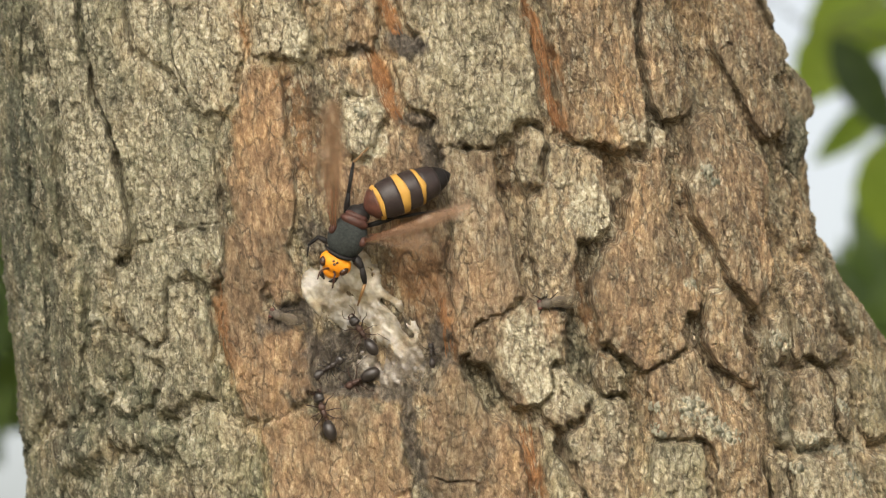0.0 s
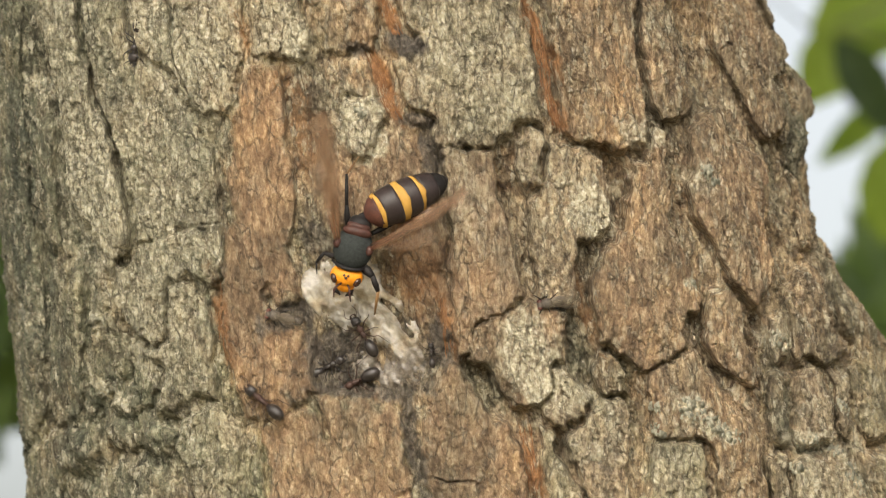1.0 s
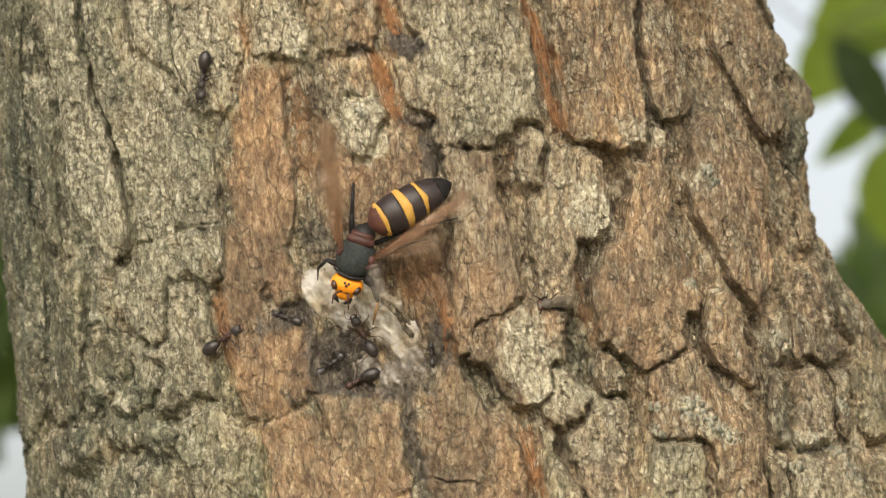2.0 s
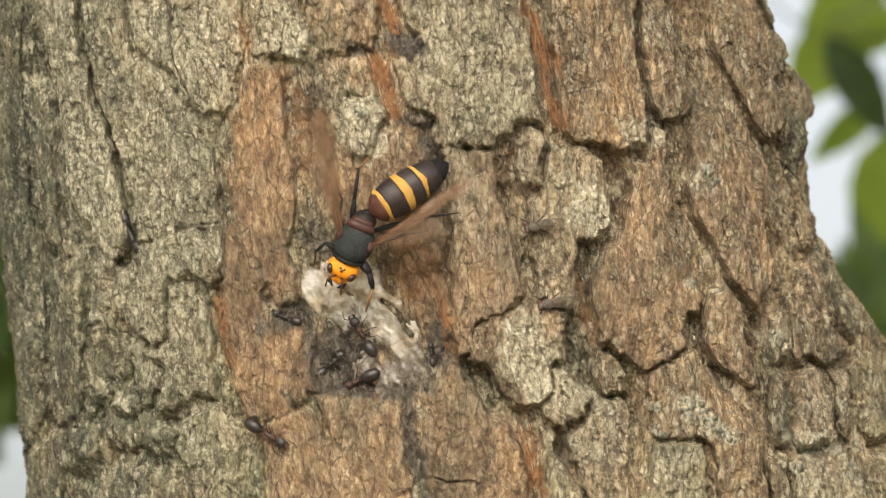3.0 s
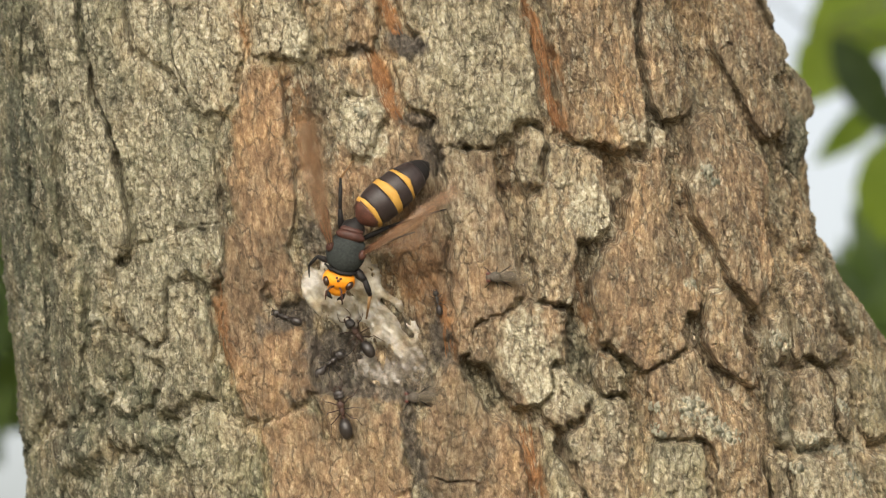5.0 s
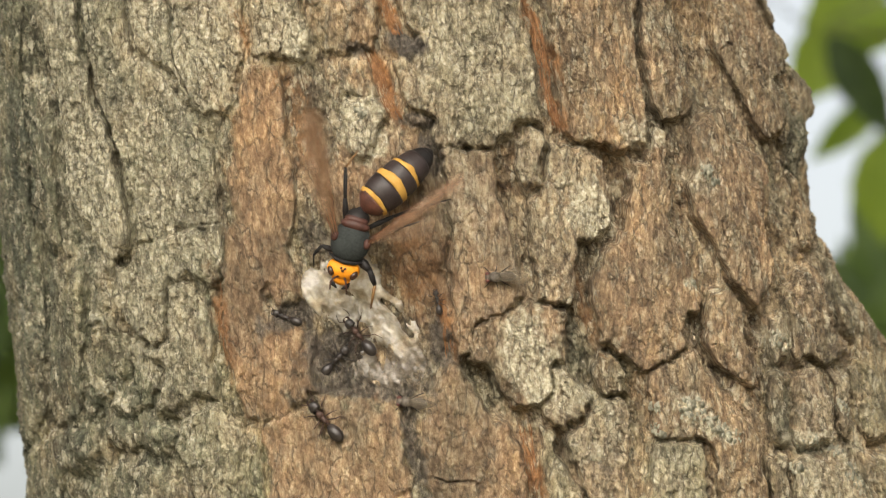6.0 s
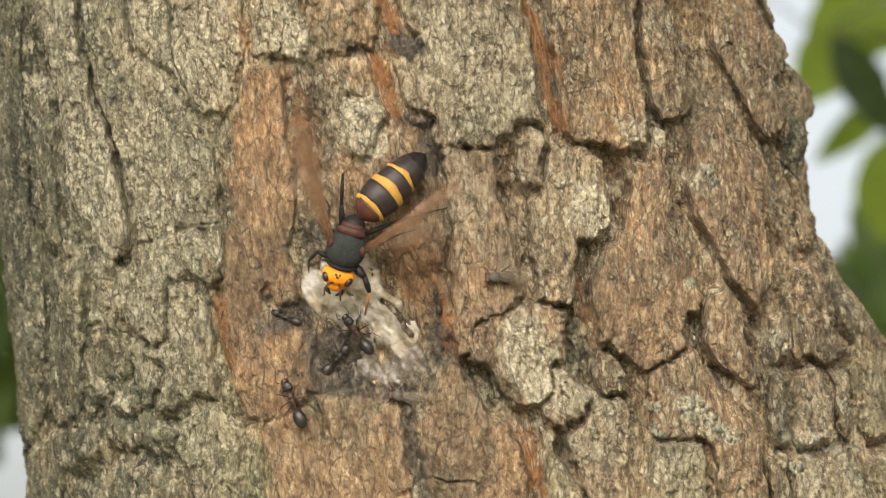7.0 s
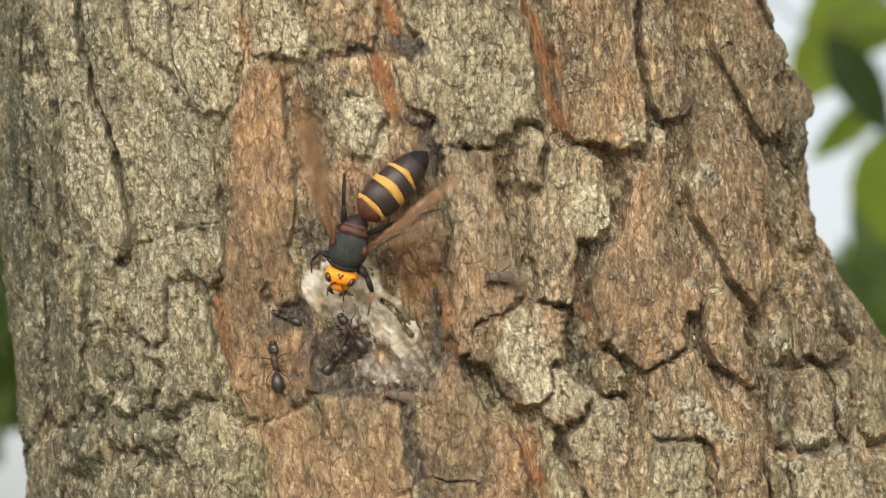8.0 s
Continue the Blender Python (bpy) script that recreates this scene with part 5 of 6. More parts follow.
# ---- the froth of fermenting sap ----
def sap_froth():
    m, n, l, p = mat_new("sap_froth")
    tc = n.new("ShaderNodeTexCoord")
    a = tex_noise(n, l, tc.outputs["Object"], 130, 5, 0.65)
    b = tex_noise(n, l, tc.outputs["Object"], 1100, 3)
    v = n.new("ShaderNodeTexVoronoi")
    v.inputs["Scale"].default_value = 1300
    l.new(tc.outputs["Object"], v.inputs["Vector"])
    c = ramp(n, l, a.outputs["Fac"], [(0.30, (0.22, 0.16, 0.10)), (0.40, (0.36, 0.29, 0.20)), (0.50, (0.50, 0.44, 0.34)), (0.60, (0.66, 0.62, 0.55))])
    sp = n.new("ShaderNodeAttribute")
    sp.attribute_name = "soil"
    c = mix(n, l, sp.outputs["Fac"], c, ramp(n, l, b.outputs["Fac"], [(0.35, (0.045, 0.037, 0.03)), (0.65, (0.17, 0.14, 0.108))]))
    l.new(c, p.inputs["Base Color"])
    p.inputs["Roughness"].default_value = 0.42
    p.inputs["Subsurface Weight"].default_value = 0.35
    p.inputs["Subsurface Radius"].default_value = (0.002, 0.0016, 0.001)
    nb = bump(n, l, v.outputs["Distance"], 0.2, 0.3 * MM)
    l.new(bump(n, l, b.outputs["Fac"], 0.3, 0.3 * MM, nb), p.inputs["Normal"])
    us, vs = np.arange(-36, 0, 0.28), np.arange(-38, 4, 0.28)
    U, V = np.meshgrid(us, vs)
    wu, wv = U + 0.9 * fbm(U / 4, V / 4, 2, 111) + 0.4 * fbm(U / 1.2, V / 1.2, 2, 113), V + 0.9 * fbm(U / 4, V / 4, 2, 121) + 0.4 * fbm(U / 1.2, V / 1.2, 2, 123)
    base, _, _, _ = bark_relief(U, V)
    fields = [k * np.clip(1.25 - oval(wu, wv, u, v, ru, rv, turn) ** 2, 0, None) ** 1.1 for u, v, ru, rv, turn, k, _ in FROTH]
    total = np.sum(fields, 0)
    f = 5.6 * (1 - np.exp(-total / 4.6))
    masses = [np.sum([q for q, r in zip(fields, FROTH) if r[6] == k], 0) for k in range(2)]
    owner = np.argmax(masses, 0)
    soil = np.maximum(smoothstep((-17.0 - wv + 0.25 * (wu + 14)) / 12) * 0.9, 0.8 * (1 - smoothstep((f - 1.0) / 2.6)))
    soil = np.maximum(soil, 0.5 * smoothstep(fbm(wu / 5, wv / 6, 3, 151) * 2.2 - 0.5))
    soil = np.maximum(soil, 0.5 * smoothstep((masses[1] - masses[0]) / 2) * smoothstep(0.6 + fbm(wu / 3, wv / 3, 2, 161)))
    lump = 0.75 * fbm(U / 2.6, V / 3.4, 3, 131) + 0.16 * fbm(U / 0.9, V / 1.1, 2, 141)
    slot = np.full_like(U, 9.0)
    for (a0, b0), (a1, b1) in zip(SLOT, SLOT[1:]):
        du, dv = a1 - a0, b1 - b0
        t = np.clip(((U - a0) * du + (V - b0) * dv) / (du * du + dv * dv), 0, 1)
        slot = np.minimum(slot, np.hypot(U - a0 - t * du, V - b0 - t * dv))
    bed = base
    for ax in (0, 1):
        bed = np.mean([np.roll(bed, k, ax) for k in range(-8, 9)], 0)
    h = bed - 1.3 + f * 0.66 + lump * smoothstep(f / 2) - 5.0 * smoothstep((1.0 - slot) / 0.7)
    h = np.where(f > 0.3, h, base - 2.5)
    x, y, z = on_trunk(U, V, h)
    Pf = np.stack([x, y, z], -1).reshape(-1, 3)
    nv, nu = U.shape
    i = np.arange(nv - 1)[:, None] * nu + np.arange(nu - 1)[None, :]
    q = np.stack([i, i + 1, i + nu + 1, i + nu], -1)
    inside = (f[:-1, :-1] + f[1:, 1:] + f[1:, :-1] + f[:-1, 1:]) > 0
    root = tagged(new("sap_froth"), "cream-white foam of fermenting sap in the wound", "sap foam")
    for k in range(2):
        mine = q[inside & (owner[:-1, :-1] == k)].reshape(-1, 4)
        if len(mine) < 20:
            continue
        used, inv = np.unique(mine, return_inverse=True)
        me = bpy.data.meshes.new("foam_lobe")
        me.from_pydata(Pf[used].tolist(), [], inv.reshape(-1, 4).tolist())
        me.attributes.new("soil", "FLOAT", "POINT").data.foreach_set("value", soil.ravel()[used].astype(np.float32))
        me.polygons.foreach_set("use_smooth", [True] * len(me.polygons))
        me.materials.append(m)
        new("foam_lobe", me).parent = root
    return root


# foam lumps: place, half sizes, turn, height, which mass they belong to; and a dark slot in them
FROTH = [(-18.5, -5.8, 5.0, 6.4, 0, 6, 0), (-18.4, -13, 4.8, 6.4, 0, 5.5, 0), (-17.8, -19.5, 5.6, 5.6, 0, 5, 0), (-12.8, -22.5, 5.4, 6.0, -20, 4.4, 0), (-13.8, -16, 4.2, 6.0, 0, 4, 0), (-22.5, -29.2, 5.0, 4.6, 0, 1.8, 0), (-13, -29.4, 5.6, 5.2, 0, 3.2, 0), (-19, -31.2, 5.4, 3.8, 0, 2.2, 0), (-23, -5.8, 5.9, 4.5, 0, 4, 0), (-30.3, -11.5, 4.6, 6.2, 0, 5.4, 1), (-25.9, -14.5, 3.3, 6.5, 8, 5.4, 1), (-9.0, -22.0, 2.6, 6.0, 0, 1.6, 0)]
SLOT = [(-15.1, -13), (-13, -14.7), (-11.6, -16.8), (-11, -19.9), (-9.8, -21.6)]
sap_froth()


# ---- leafy lichens and loose fibres on the bark ----
LICHEN = simple_mat("pale_lichen", (0.20, 0.19, 0.135), (0.40, 0.38, 0.29), 900, 0.8, 0.2)
FIBRE = simple_mat("rust_fibre", (0.13, 0.055, 0.022), (0.34, 0.17, 0.07), 500, 0.75, 0.1)
SURFACE = P.reshape(len(VS), len(US), 3)


def surface_at(u, v):
    i, j = int(np.argmin(np.abs(VS - v))), int(np.argmin(np.abs(US - u)))
    return Vector(SURFACE[i, j])


def lichen(u, v, ru, rv, turn, seed):
    """A crinkled rosette of small upturned lobes on the bark."""
    rnd = random.Random(seed)
    bm = bmesh.new()
    c, s = math.cos(radians(turn)), math.sin(radians(turn))
    for _ in range(int(12 + 2.0 * ru * rv)):
        a, r = rnd.uniform(0, 2 * math.pi), math.sqrt(rnd.random())
        x, y = ru * r * math.cos(a), rv * r * math.sin(a)
        uu, vv = u + x * c + y * s, v - x * s + y * c
        n = TILT.to_3x3() @ Vector((math.sin(uu / 117), -math.cos(uu / 117), 0))
        e = n.cross(Vector((0, 0, 1))).normalized()
        g = e.cross(n)
        p = surface_at(uu, vv) + n * 0.15 * MM
        w = rnd.uniform(0.5, 1.2) * MM
        t = rnd.uniform(0, 2 * math.pi)
        d, k = e * math.cos(t) + g * math.sin(t), e * -math.sin(t) + g * math.cos(t)
        up = n * rnd.uniform(0.0, 0.45)
        mid = bm.verts.new(p - d * w * 0.3)
        rim = [bm.verts.new(p + (d * math.cos(b) + k * math.sin(b)) * w * rnd.uniform(0.75, 1.1) + up * w * (0.35 + 0.5 * math.cos(b * 2.5) ** 2)) for b in (-1.5, -0.9, -0.3, 0.3, 0.9, 1.5)]
        low = bm.verts.new(p - n * 0.3 * MM)
        for q0, q1 in zip(rim, rim[1:]):
            bm.faces.new((mid, q0, q1))
            bm.faces.new((low, q1, q0))
    return tagged(part("lichen", bm, LICHEN), "pale grey-green leafy lichen crust on the bark", "lichen", "lichens on the bark")


def fibre_strip(line, count, spread, seed):
    """Loose rust-coloured fibres lying along a furrow."""
    rnd = random.Random(seed)
    pieces = []
    for _ in range(count):
        t0 = rnd.uniform(0, 0.8)
        t1 = min(1.0, t0 + rnd.uniform(0.12, 0.4))
        off = rnd.uniform(-spread, spread)
        pts = []
        for k in range(5):
            t = (t0 + (t1 - t0) * k / 4) * (len(line) - 1)
            i = min(int(t), len(line) - 2)
            u = line[i][0] + (line[i + 1][0] - line[i][0]) * (t - i) + off + rnd.uniform(-0.08, 0.08)
            v = line[i][1] + (line[i + 1][1] - line[i][1]) * (t - i)
            n = TILT.to_3x3() @ Vector((math.sin(u / 117), -math.cos(u / 117), 0))
            pts.append((surface_at(u, v) + n * rnd.uniform(0.0, 0.2) * MM) / MM)
        r = rnd.uniform(0.06, 0.16)
        pieces.append(tube(pts, [r * 0.5, r, r, r, r * 0.4], 5))
    part("fibre_strip", merge(*pieces), FIBRE, tree, "loose rust-coloured fibres")["kind"] = "stuff"


lichen(54.6, -40.6, 3.7, 3.4, 0, 1)
lichen(60.6, -45.1, 6.1, 2.3, 35, 2)
lichen(87.8, -50.7, 5.6, 2.5, 0, 3)
lichen(96.2, -52.4, 5.8, 1.3, 10, 4)
lichen(100.9, -59.7, 4.2, 5.6, -15, 5)
lichen(105.4, -41.7, 2.6, 2.3, 0, 6)
lichen(45.2, -40, 1.4, 1.7, 0, 7)
lichen(44.2, -46.1, 1.3, 2.3, 0, 8)
lichen(-97.8, -36.7, 7.1, 1.4, -25, 9)
lichen(-112, 43.1, 7.1, 1.7, -10, 10)
lichen(-97.5, -18.2, 2.4, 1.3, 0, 11)
lichen(-139.4, -18.2, 6.8, 1.7, 0, 12)
lichen(89.5, -23.7, 3.4, 2.8, 0, 13)
lichen(66, -9.2, 2.4, 1.1, 0, 14)
lichen(82.2, 19.6, 2.1, 1.7, 0, 15)
lichen(83.8, 17.3, 1.7, 1.1, 0, 16)
lichen(80.2, -56.6, 1.7, 1.3, 0, 17)
lichen(-9.3, 34, 1.5, 1.1, 0, 18)
fibre_strip([(3.5, 62.2), (4.3, 57.2), (5.2, 53.4)], 40, 1.5, 50)
fibre_strip([(-3.3, 49.5), (-2.4, 43.8), (-1.9, 36.8), (-0.3, 32.3)], 60, 1.5, 51)
fibre_strip([(42.8, 62.6), (44.2, 57), (42.9, 48.5), (41.7, 39.9), (41.4, 34.2), (41.4, 29.3)], 70, 1.6, 52)
fibre_strip([(12.8, -43.6), (12.1, -50.6), (11.2, -61.9)], 40, 1.5, 53)
fibre_strip([(-54.5, -7), (-57, -17), (-58.1, -28.5)], 14, 1.2, 54)
fibre_strip([(2.1, -11.1), (-0.9, -22.4), (-1.8, -28)], 14, 1, 55)


# ---- leaves and woods behind the trunk ----
TWIG = simple_mat("twig_bark", (0.05, 0.045, 0.035), (0.13, 0.115, 0.09), 200, 0.8, 0.4)


def leaf_bm(length, wide, droop=0.15):
    """An oval leaf with a midrib fold and a pointed tip, along +y (metres)."""
    bm = bmesh.new()
    n = 12
    rows = []
    for i in range(n + 1):
        s = i / n
        w = wide * 0.5 * math.sin(math.pi * s ** 0.85) ** 0.8 if 0 < s < 1 else 0.0005
        w *= 1 + 0.05 * math.sin(i * 2.4)
        z = -droop * length * s * s
        rows.append([bm.verts.new((q * w, s * length, z + abs(q) * w * 0.25)) for q in (-1, -0.5, 0, 0.5, 1)])
    for a, b in zip(rows, rows[1:]):
        for k in range(4):
            bm.faces.new((a[k], a[k + 1], b[k + 1], b[k]))
    return bm


sapling = new("sapling")
tagged(sapling, "young tree with broad bright green leaves behind the oak", "tree")
part("trunk", tube([(950, 4180, -20), (960, 4200, 700), (940, 4190, 1500), (965, 4210, 2400), (955, 4200, 3200)], [34, 30, 24, 17, 5], 12), TWIG, sapling)


def leafy_branch(label, path, radii, leaves, material):
    """A twig of the sapling with its leaves: place along it, direction, length, width (metres)."""
    stem = Vector((0.955, 4.2, path[-1].z - 0.06))
    bm = tube([Vector(p) / MM for p in [*path, stem]], [r / MM for r in [*radii, 0.006]], 8)
    twig = part("branch", bm, TWIG, sapling, label)
    for p, turn, length, wide in leaves:
        b = leaf_bm(length, wide)
        b.transform(Matrix.Translation(p) @ pose(0, 0, 0, *turn))
        part("leaf", b, material, twig)
    return twig


leafy_branch('thin twig with broad bright green leaves',
    [Vector((0.408, 3.573, 2.470)), Vector((0.440, 3.578, 2.446)), Vector((0.473, 3.582, 2.421)), Vector((0.516, 3.579, 2.440)), Vector((0.581, 3.574, 2.469))], [0.0016, 0.0018, 0.002, 0.002, 0.003],
    [(Vector((0.516, 3.581, 2.430)), (84, -149, 0), 0.1180, 0.0828),
     (Vector((0.583, 3.619, 2.502)), (84, -119, 0), 0.1337, 0.0837),
     (Vector((0.601, 3.675, 2.471)), (84, -124, 0), 0.0980, 0.0662),
     (Vector((0.576, 3.616, 2.345)), (84, -129, 0), 0.1311, 0.0449)], LEAF)
leafy_branch('twig with a round green hanging leaf',
    [Vector((0.573, 3.603, 2.302)), Vector((0.595, 3.600, 2.320)), Vector((0.624, 3.599, 2.327))], [0.0012, 0.002, 0.003],
    [(Vector((0.581, 3.604, 2.297)), (84, -169, 0), 0.1639, 0.0901)], LEAF)
leafy_branch('low twig with yellow-green young leaves',
    [Vector((0.600, 3.778, 2.176)), Vector((0.622, 3.776, 2.183)), Vector((0.652, 3.775, 2.190))], [0.0012, 0.002, 0.003],
    [(Vector((0.611, 3.780, 2.165)), (84, -97, 0), 0.0787, 0.0387),
     (Vector((0.613, 3.825, 2.195)), (84, -128, 0), 0.0669, 0.0376)], LEAF_YOUNG)
leafy_branch('drooping twig with leaves coloured dark for shade',
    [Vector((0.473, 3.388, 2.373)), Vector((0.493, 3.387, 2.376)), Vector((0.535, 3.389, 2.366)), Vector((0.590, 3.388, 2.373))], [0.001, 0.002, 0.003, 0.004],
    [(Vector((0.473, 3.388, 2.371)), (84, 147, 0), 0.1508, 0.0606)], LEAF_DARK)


def far_tree(label, centre, wide, tall, count, material, seed):
    """A young tree far behind: a thin stem, limbs and a loose head of many leaves round a centre."""
    rnd = random.Random(seed)
    root = new("far_tree")
    tagged(root, label, "tree", "young trees behind the oak")
    root.location = (centre.x, centre.y, 0)
    top = Vector((0, 0, centre.z))
    part("trunk", tube([(0, 0, -30), (15, 0, 600), (-10, 5, centre.z * 600), tuple(top * 1000)], [28, 24, 18, 8], 10), TWIG, root)
    tips = [top]
    for k in range(9):
        end = top + Vector((rnd.uniform(-1, 1) * wide, rnd.uniform(-1, 1) * wide * 0.6, rnd.uniform(-1, 1) * tall))
        part("limb", tube([tuple((top - Vector((0, 0, tall))) * 1000), tuple((top + end) * 500), tuple(end * 1000)], [9, 6, 2], 6), TWIG, root)
        tips += [end, (end + top) / 2]
    verts, faces = [], []
    for _ in range(count):
        c = rnd.choice(tips) + Vector((rnd.gauss(0, wide * 0.25), rnd.gauss(0, wide * 0.2), rnd.gauss(0, tall * 0.2)))
        m = Matrix.Translation(c) @ pose(0, 0, 0, rnd.uniform(40, 110), rnd.uniform(-60, 60), rnd.uniform(-50, 50))
        L, w = rnd.uniform(0.08, 0.14), rnd.uniform(0.03, 0.05)
        k = len(verts)
        verts += [m @ Vector(p) for p in ((0, 0, 0), (w, L * 0.45, -0.008), (0, L * 0.5, 0.0), (-w, L * 0.45, -0.008), (0, L, -0.02))]
        faces += [(k, k + 1, k + 2), (k, k + 2, k + 3), (k + 1, k + 4, k + 2), (k + 2, k + 4, k + 3)]
    me = bpy.data.meshes.new("foliage")
    me.from_pydata(verts, [], faces)
    me.materials.append(material)
    ob = new("foliage", me)
    ob.parent = root
    return root


far_tree("slender tree with dense green foliage far behind the oak", Vector((-0.682, 3.433, 2.114)), 0.26, 0.27, 1500, LEAF_MID, 11)
far_tree("young green tree half hidden by the oak", Vector((0.609, 3.262, 1.935)), 0.28, 0.11, 1100, LEAF_MID, 12)


# ---- what moves ----
def bark_pose(u, v, heading, lift=0.0, clear=1.9):
    """A pose on the bark: z off it, y along the heading (degrees clockwise from up)."""
    p, n = bark_at(u, v)
    up = TILT.to_3x3() @ Vector((-0.22, 0, 1))
    up = (up - n * up.dot(n)).normalized()
    right = up.cross(n).normalized() * -1
    if right.x < 0 and abs(u) < 150:
        right = -right
    a = radians(heading)
    y = (up * math.cos(a) + right * math.sin(a)).normalized()
    x = y.cross(n).normalized()
    m = Matrix((x, y, n)).transposed().to_4x4()
    m.translation = p + n * ((clear + lift) * MM)
    return m


def crawl(thing, rows, clear=1.9):
    walk(thing, [(r[0], bark_pose(r[1], r[2], r[3], r[4] if len(r) > 4 else 0.0, clear)) for r in rows])


def stepping(legs, rows):
    """Tripod gait: the legs swing as fast as the ant runs, and rest while it stands."""
    ts = np.arange(0, 8.01, 0.1)
    us, vs = np.interp(ts, [r[0] for r in rows], [r[1] for r in rows]), np.interp(ts, [r[0] for r in rows], [r[2] for r in rows])
    phase = np.concatenate([[0], np.cumsum(np.hypot(np.diff(us), np.diff(vs)))]) * 1.1
    for k, leg in enumerate(legs):
        home = leg.location.copy()
        s = -1 if k < 3 else 1
        off = math.pi * ((k + (k // 3)) % 2)
        walk(leg, [(float(t), Matrix.Translation(home) @ pose(0, 0, 0, 0, 0, s * 16 * math.sin(ph + off))) for t, ph in zip(ts, phase)])


WALKER_ROWS = [(0, -34, -41.3, -8), (0.2, -34.9, -41.8, -20), (0.5, -38.2, -42.7, -43), (0.8, -41.9, -42.8, -45), (1, -48, -38.3, -42), (1.2, -53.7, -31.6, -34), (1.4, -55.2, -24.9, -18), (1.5, -55.4, -22.3, -8), (1.6, -55.9, -21.7, -5), (1.7, -56.1, -20.2, 5), (2, -56.7, -22.8, 70), (2.3, -56.3, -29.9, 140), (2.8, -52, -41, 130), (3, -48.9, -46.6, 130), (3.2, -44.2, -55.8, 138), (3.3, -42.1, -60.4, 128), (3.5, -39.8, -60.7, 100), (3.8, -39, -60.9, 98), (4, -36.8, -67.3, 125), (4.5, -34.8, -77.2, 150), (8, -34.9, -77.9, 150)]
CLIMBER_ROWS = [(0, -48.1, 84.1, 185), (0.4, -52, 70, 180), (0.6, -55.3, 60.4, 172), (0.8, -61.6, 57.4, 200), (0.9, -68.9, 52.8, 215), (1, -70.3, 52.8, 205), (1.2, -65.2, 57.8, 140), (1.4, -49.4, 56.8, 125), (1.5, -48.3, 56.2, 132), (1.7, -44.6, 51.3, 135), (2, -49.4, 42.9, 200), (2.4, -67.8, 33.2, 215), (2.8, -86.3, 19.1, 165), (3, -82.1, 4.2, 160), (3.2, -78.4, -5.9, 150), (3.3, -77.3, -6.2, 148), (3.5, -75.8, -8.2, 142), (3.6, -79.2, -12.2, 165), (3.7, -81.3, -15.1, 178), (3.8, -82.1, -21.7, 176, 2), (3.9, -94.9, -51.3, 190, 14), (4, -104, -75.5, 190, 20), (4.3, -105.4, -83.1, 185, 2), (8, -105.5, -83.9, 180)]
FEEDER_ROWS = [(0, -21.6, -21.3, -22, 1.4), (1.7, -21.4, -21.6, -18, 1.4), (2.8, -21.7, -21.6, -20, 1.4), (3.6, -22, -21.9, -20, 1.4), (4, -23.3, -22, -20, 1.4), (4.7, -22.9, -22, -22, 1.4), (5.8, -22.6, -21.8, -28, 1.4), (6.2, -22.7, -21.8, -28, 1.4), (7, -23, -21.3, -25, 1.4), (7.4, -23.5, -21.1, -30, 1.4), (8, -24.4, -21.1, -24, 1.4)]
LEDGE_ROWS = [(0, -26.3, -33.5, -105, -1.2), (3.5, -26.3, -33.5, -100, -1.2), (3.8, -27.5, -36.6, -50), (4, -28.5, -40.6, 5), (4.7, -28.8, -40.3, 4), (5.2, -30, -41.2, -6), (5.8, -33.1, -42.7, -22), (6, -34.3, -42.8, -30), (6.2, -38, -43, -42), (6.5, -39.9, -39.9, -20), (6.8, -40.1, -39.4, -8), (7, -40.8, -38.5, -13), (7.4, -41.8, -34.5, 2), (7.8, -43.3, -32.3, 3), (8, -43.5, -29.4, 3)]
DRINKER_ROWS = [(0, -32, -29.9, 68, -0.6), (1, -32, -29.6, 74, -0.6), (2.8, -31.4, -29, 60, -0.6), (4, -32.7, -29.9, 70, -0.6), (4.7, -32.6, -29.6, 66, -0.6), (5.4, -30.3, -28.2, 58, -0.6), (8, -30, -27.9, 55, -0.6)]
CREVICE_ROWS = [(0, -39.6, -17.2, -62), (8, -39.6, -17.2, -58)]
SMALL_ROWS = [(0, -5.5, -26.4, 8), (3.5, -5.4, -26.1, 5), (3.9, -1, -13.4, 0), (8, -1, -13.1, 2)]
FLY_ROWS = [(0, -40, -16.9, -62), (0.8, -41, -16.9, -66), (1.5, -40, -17.2, -60), (1.7, -39.3, -17.2, -60), (1.9, -22.1, -11.2, -20, 18), (2.2, 5.8, 0.1, 10, 40), (2.5, 25.9, 5.8, -60, 14), (2.7, 28.3, 5.8, -88), (3.4, 28.3, 5.8, -90), (3.6, 20.8, -1.3, -80, 6), (3.8, 22.5, -10.9, -90), (4, 26.7, -11.2, -88), (4.5, 26.5, -10.9, -90), (4.6, 22, -8.3, -85, 6), (4.7, 15.6, -6.9, -80), (8, 15.3, -6.9, -80)]
FLY_TWO_ROWS = [(0, 26.7, -13.4, -88), (3.3, 26.9, -13.6, -88), (3.4, 36.8, -22.6, -60, 16), (3.5, 45.6, -37.7, -40, 22), (3.6, 42.9, -42.5, -70, 22), (3.7, 17.5, -42.2, -90, 16), (3.8, -3, -37.9, -90, 8), (3.9, -10.3, -35.4, -86), (4.7, -10.2, -36.2, -84), (5.8, -12.8, -38.5, -72), (6.2, -12.9, -37.7, -72), (6.8, -14.1, -36.8, -70), (7.4, -15.4, -36.8, -65), (8, -15.6, -36.6, -66)]
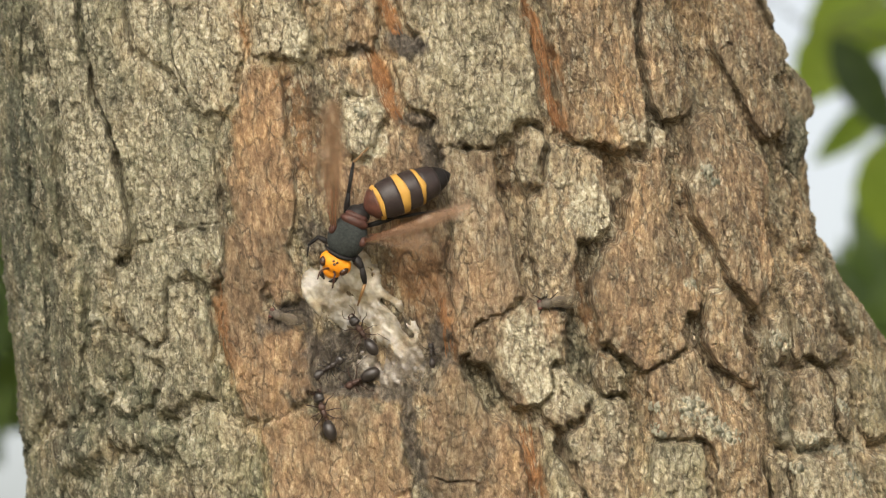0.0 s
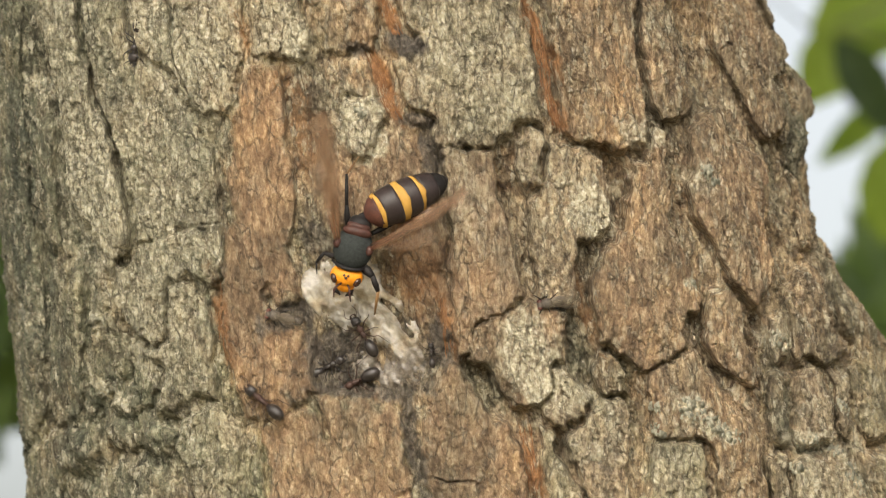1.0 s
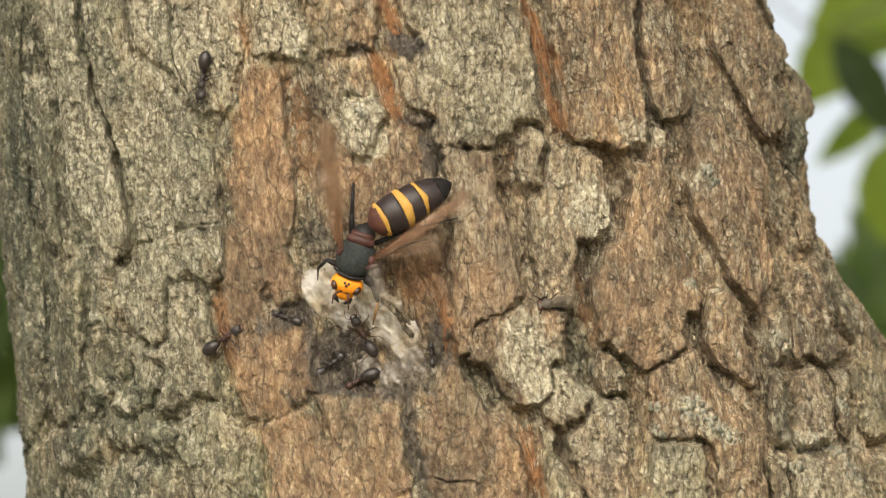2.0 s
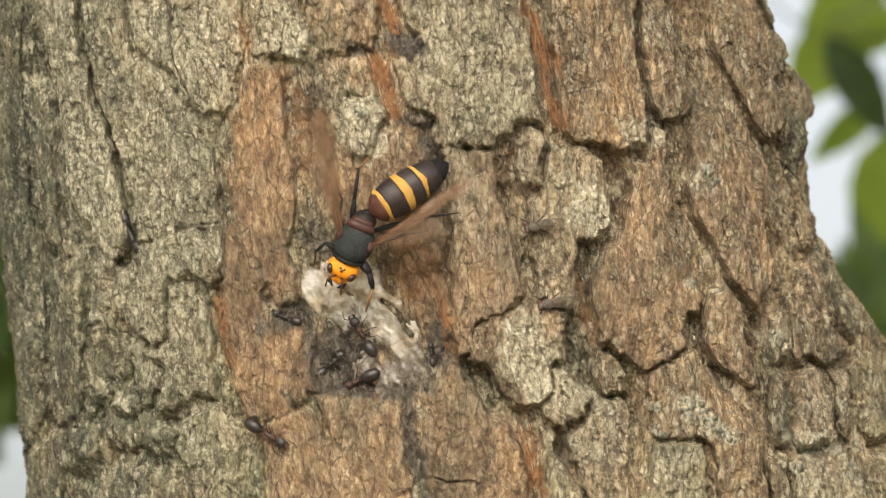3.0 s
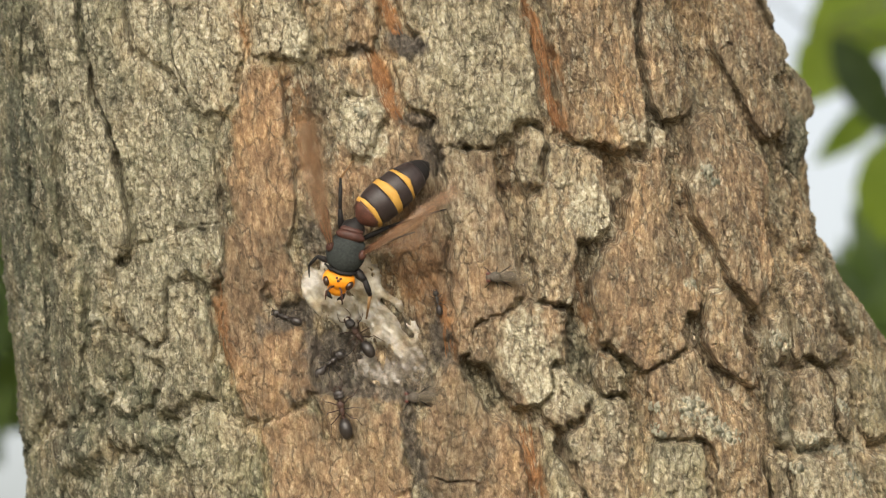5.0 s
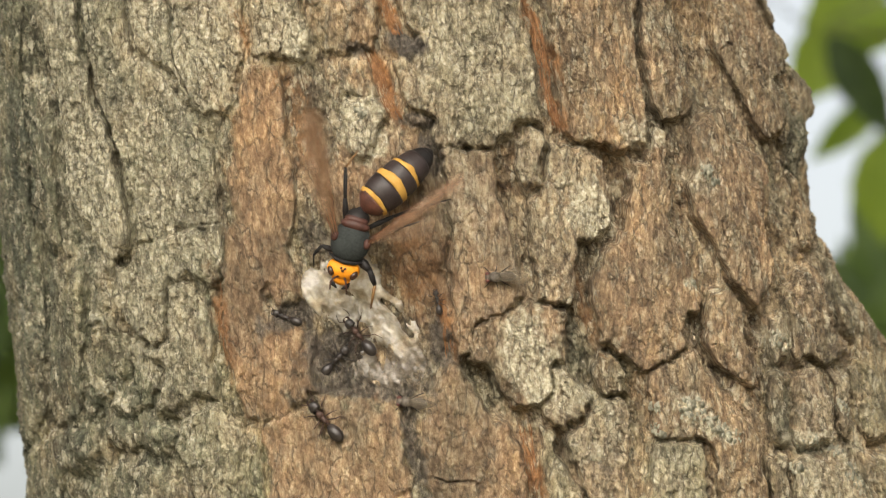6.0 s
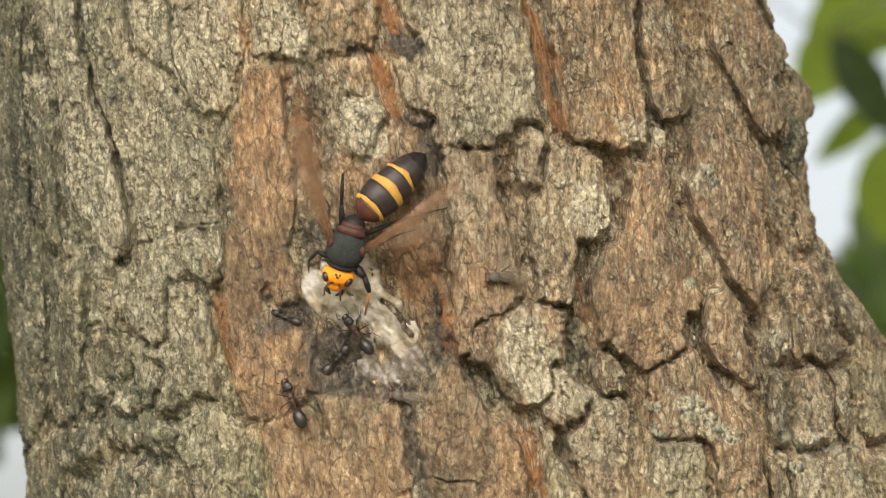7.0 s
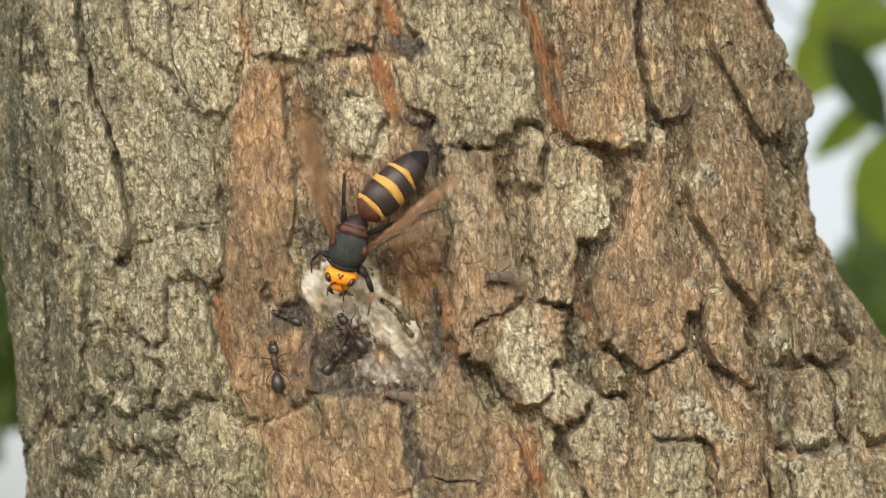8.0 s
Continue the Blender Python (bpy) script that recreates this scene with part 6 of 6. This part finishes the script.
# seconds, place across and up (mm), lean of the thorax
HORNET_ROWS = [(0, -23.6, 2.9, 27), (0.2, -22.9, 2.9, 36), (0.5, -22.5, -2.1, 17), (0.8, -21.9, -2.0, 14), (1, -22.2, 0.1, 11), (1.2, -22.9, 0.1, 18), (1.5, -25.0, -1.3, 22), (1.7, -22.2, -3.3, 15), (2.8, -21.2, 3.6, 25), (3, -21.9, 1.5, 25), (3.2, -21.5, 1.3, 17), (3.5, -22.2, 0.1, 23), (3.8, -22.9, -1.3, 18), (4, -23.9, 0.1, 18), (4.5, -24.0, 0.1, 17), (4.7, -24.0, -1.3, 12), (5.8, -23.2, 1.5, 15), (6.2, -22.6, 1.8, 11), (6.5, -23.9, 1.5, 15), (6.8, -24.0, 0.8, 22), (7, -23.9, 0.1, 15), (7.4, -23.6, -1.3, 10), (7.8, -24.0, -2.0, 18), (8, -23.3, 0.1, 14)]
# seconds, lean of the abdomen
ABDOMEN_ROWS = [(0, 68), (0.2, 68), (0.8, 65), (1, 65), (1.2, 65), (1.5, 67), (1.7, 63), (2.8, 56), (3.2, 53), (3.5, 53), (4, 56), (4.5, 54), (5.8, 50), (6.5, 48), (7, 46), (7.5, 46), (8, 45)]
# seconds, lean of the two wings
WING_ROWS = [(0, -8, 82), (0.2, -5, 80), (0.8, -15, 72), (1.2, -15, 68), (1.7, -13, 68), (2.8, -17, 67), (3.5, -18, 69), (4.5, -20, 66), (5.8, -19, 67), (6.5, -22, 67), (7, -24, 66), (8, -21, 63)]

def motions():
    t_all = [r[0] for r in HORNET_ROWS]
    lean = lambda t: float(np.interp(t, t_all, [r[3] for r in HORNET_ROWS]))
    walk(hornet, [(t, TILT @ pose(x * MM, -0.0095, EYE_Z + z * MM, 0, 0.6 * a + 8, 0)) for t, x, z, a in HORNET_ROWS])
    root_lean = lambda t: 0.6 * lean(t) + 8
    walk(hornet_head, [(t, pose(0, 0.0006, -0.0048, -12 + 5 * math.sin(9 * t), lean(t) * 1.0 - root_lean(t), 0)) for t in t_all])
    walk(hornet_abdomen, [(t, pose(0.0008, -0.0004, 0.0082, 4 + 3 * math.sin(5 * t), a - root_lean(t), 0)) for t, a in ABDOMEN_ROWS])
    # the wings shiver
    for k, (fore, hind) in enumerate(hornet_wings):
        front, back = [], []
        for f in range(0, 241):
            t = f / 30
            a = float(np.interp(t, [r[0] for r in WING_ROWS], [r[1 + k] for r in WING_ROWS]))
            a += (0.0, 1.0, -1.0)[f % 3] * (6.0 if k else -9.0) - root_lean(t)
            x = (-4.0, 4.4)[k] * MM
            front.append((t, pose(x, -0.003, 0.0008, (9, 6)[k], a, (25, -35)[k])))
            back.append((t, pose(x, -0.0018, 0.0016, (9, 6)[k], a + (-9, 15)[k], (25, -35)[k])))
        walk(fore, front)
        walk(hind, back)
    for name, rows in (("walker", WALKER_ROWS), ("climber", CLIMBER_ROWS), ("feeder", FEEDER_ROWS), ("ledge", LEDGE_ROWS), ("drinker", DRINKER_ROWS), ("crevice", CREVICE_ROWS), ("small", SMALL_ROWS)):
        ant, legs = ANTS[name]
        ant.scale = ({"small": 0.45, "crevice": 0.6, "feeder": 0.82, "drinker": 0.75}.get(name, 0.9),) * 3
        crawl(ant, rows, 0.6 if name in ("small", "crevice") else 1.5)
        if name in ("walker", "climber", "ledge"):
            stepping(legs, rows)
    # the sapling stirs in a light air
    walk(sapling, [(t, pose(x * MM, 0, z * MM)) for t, x, z in ((0, 0, 0), (0.7, 4, -1), (1.5, 6, -3), (2.6, -2, 0), (3.5, -8, 1), (4.5, 2, -1), (5.3, 0, 1), (6, -4, 3), (7, 1, 0), (8, -5, 3))])
    crawl(fly_one, FLY_ROWS, 1.6)
    crawl(fly_two, FLY_TWO_ROWS, 1.6)


motions()
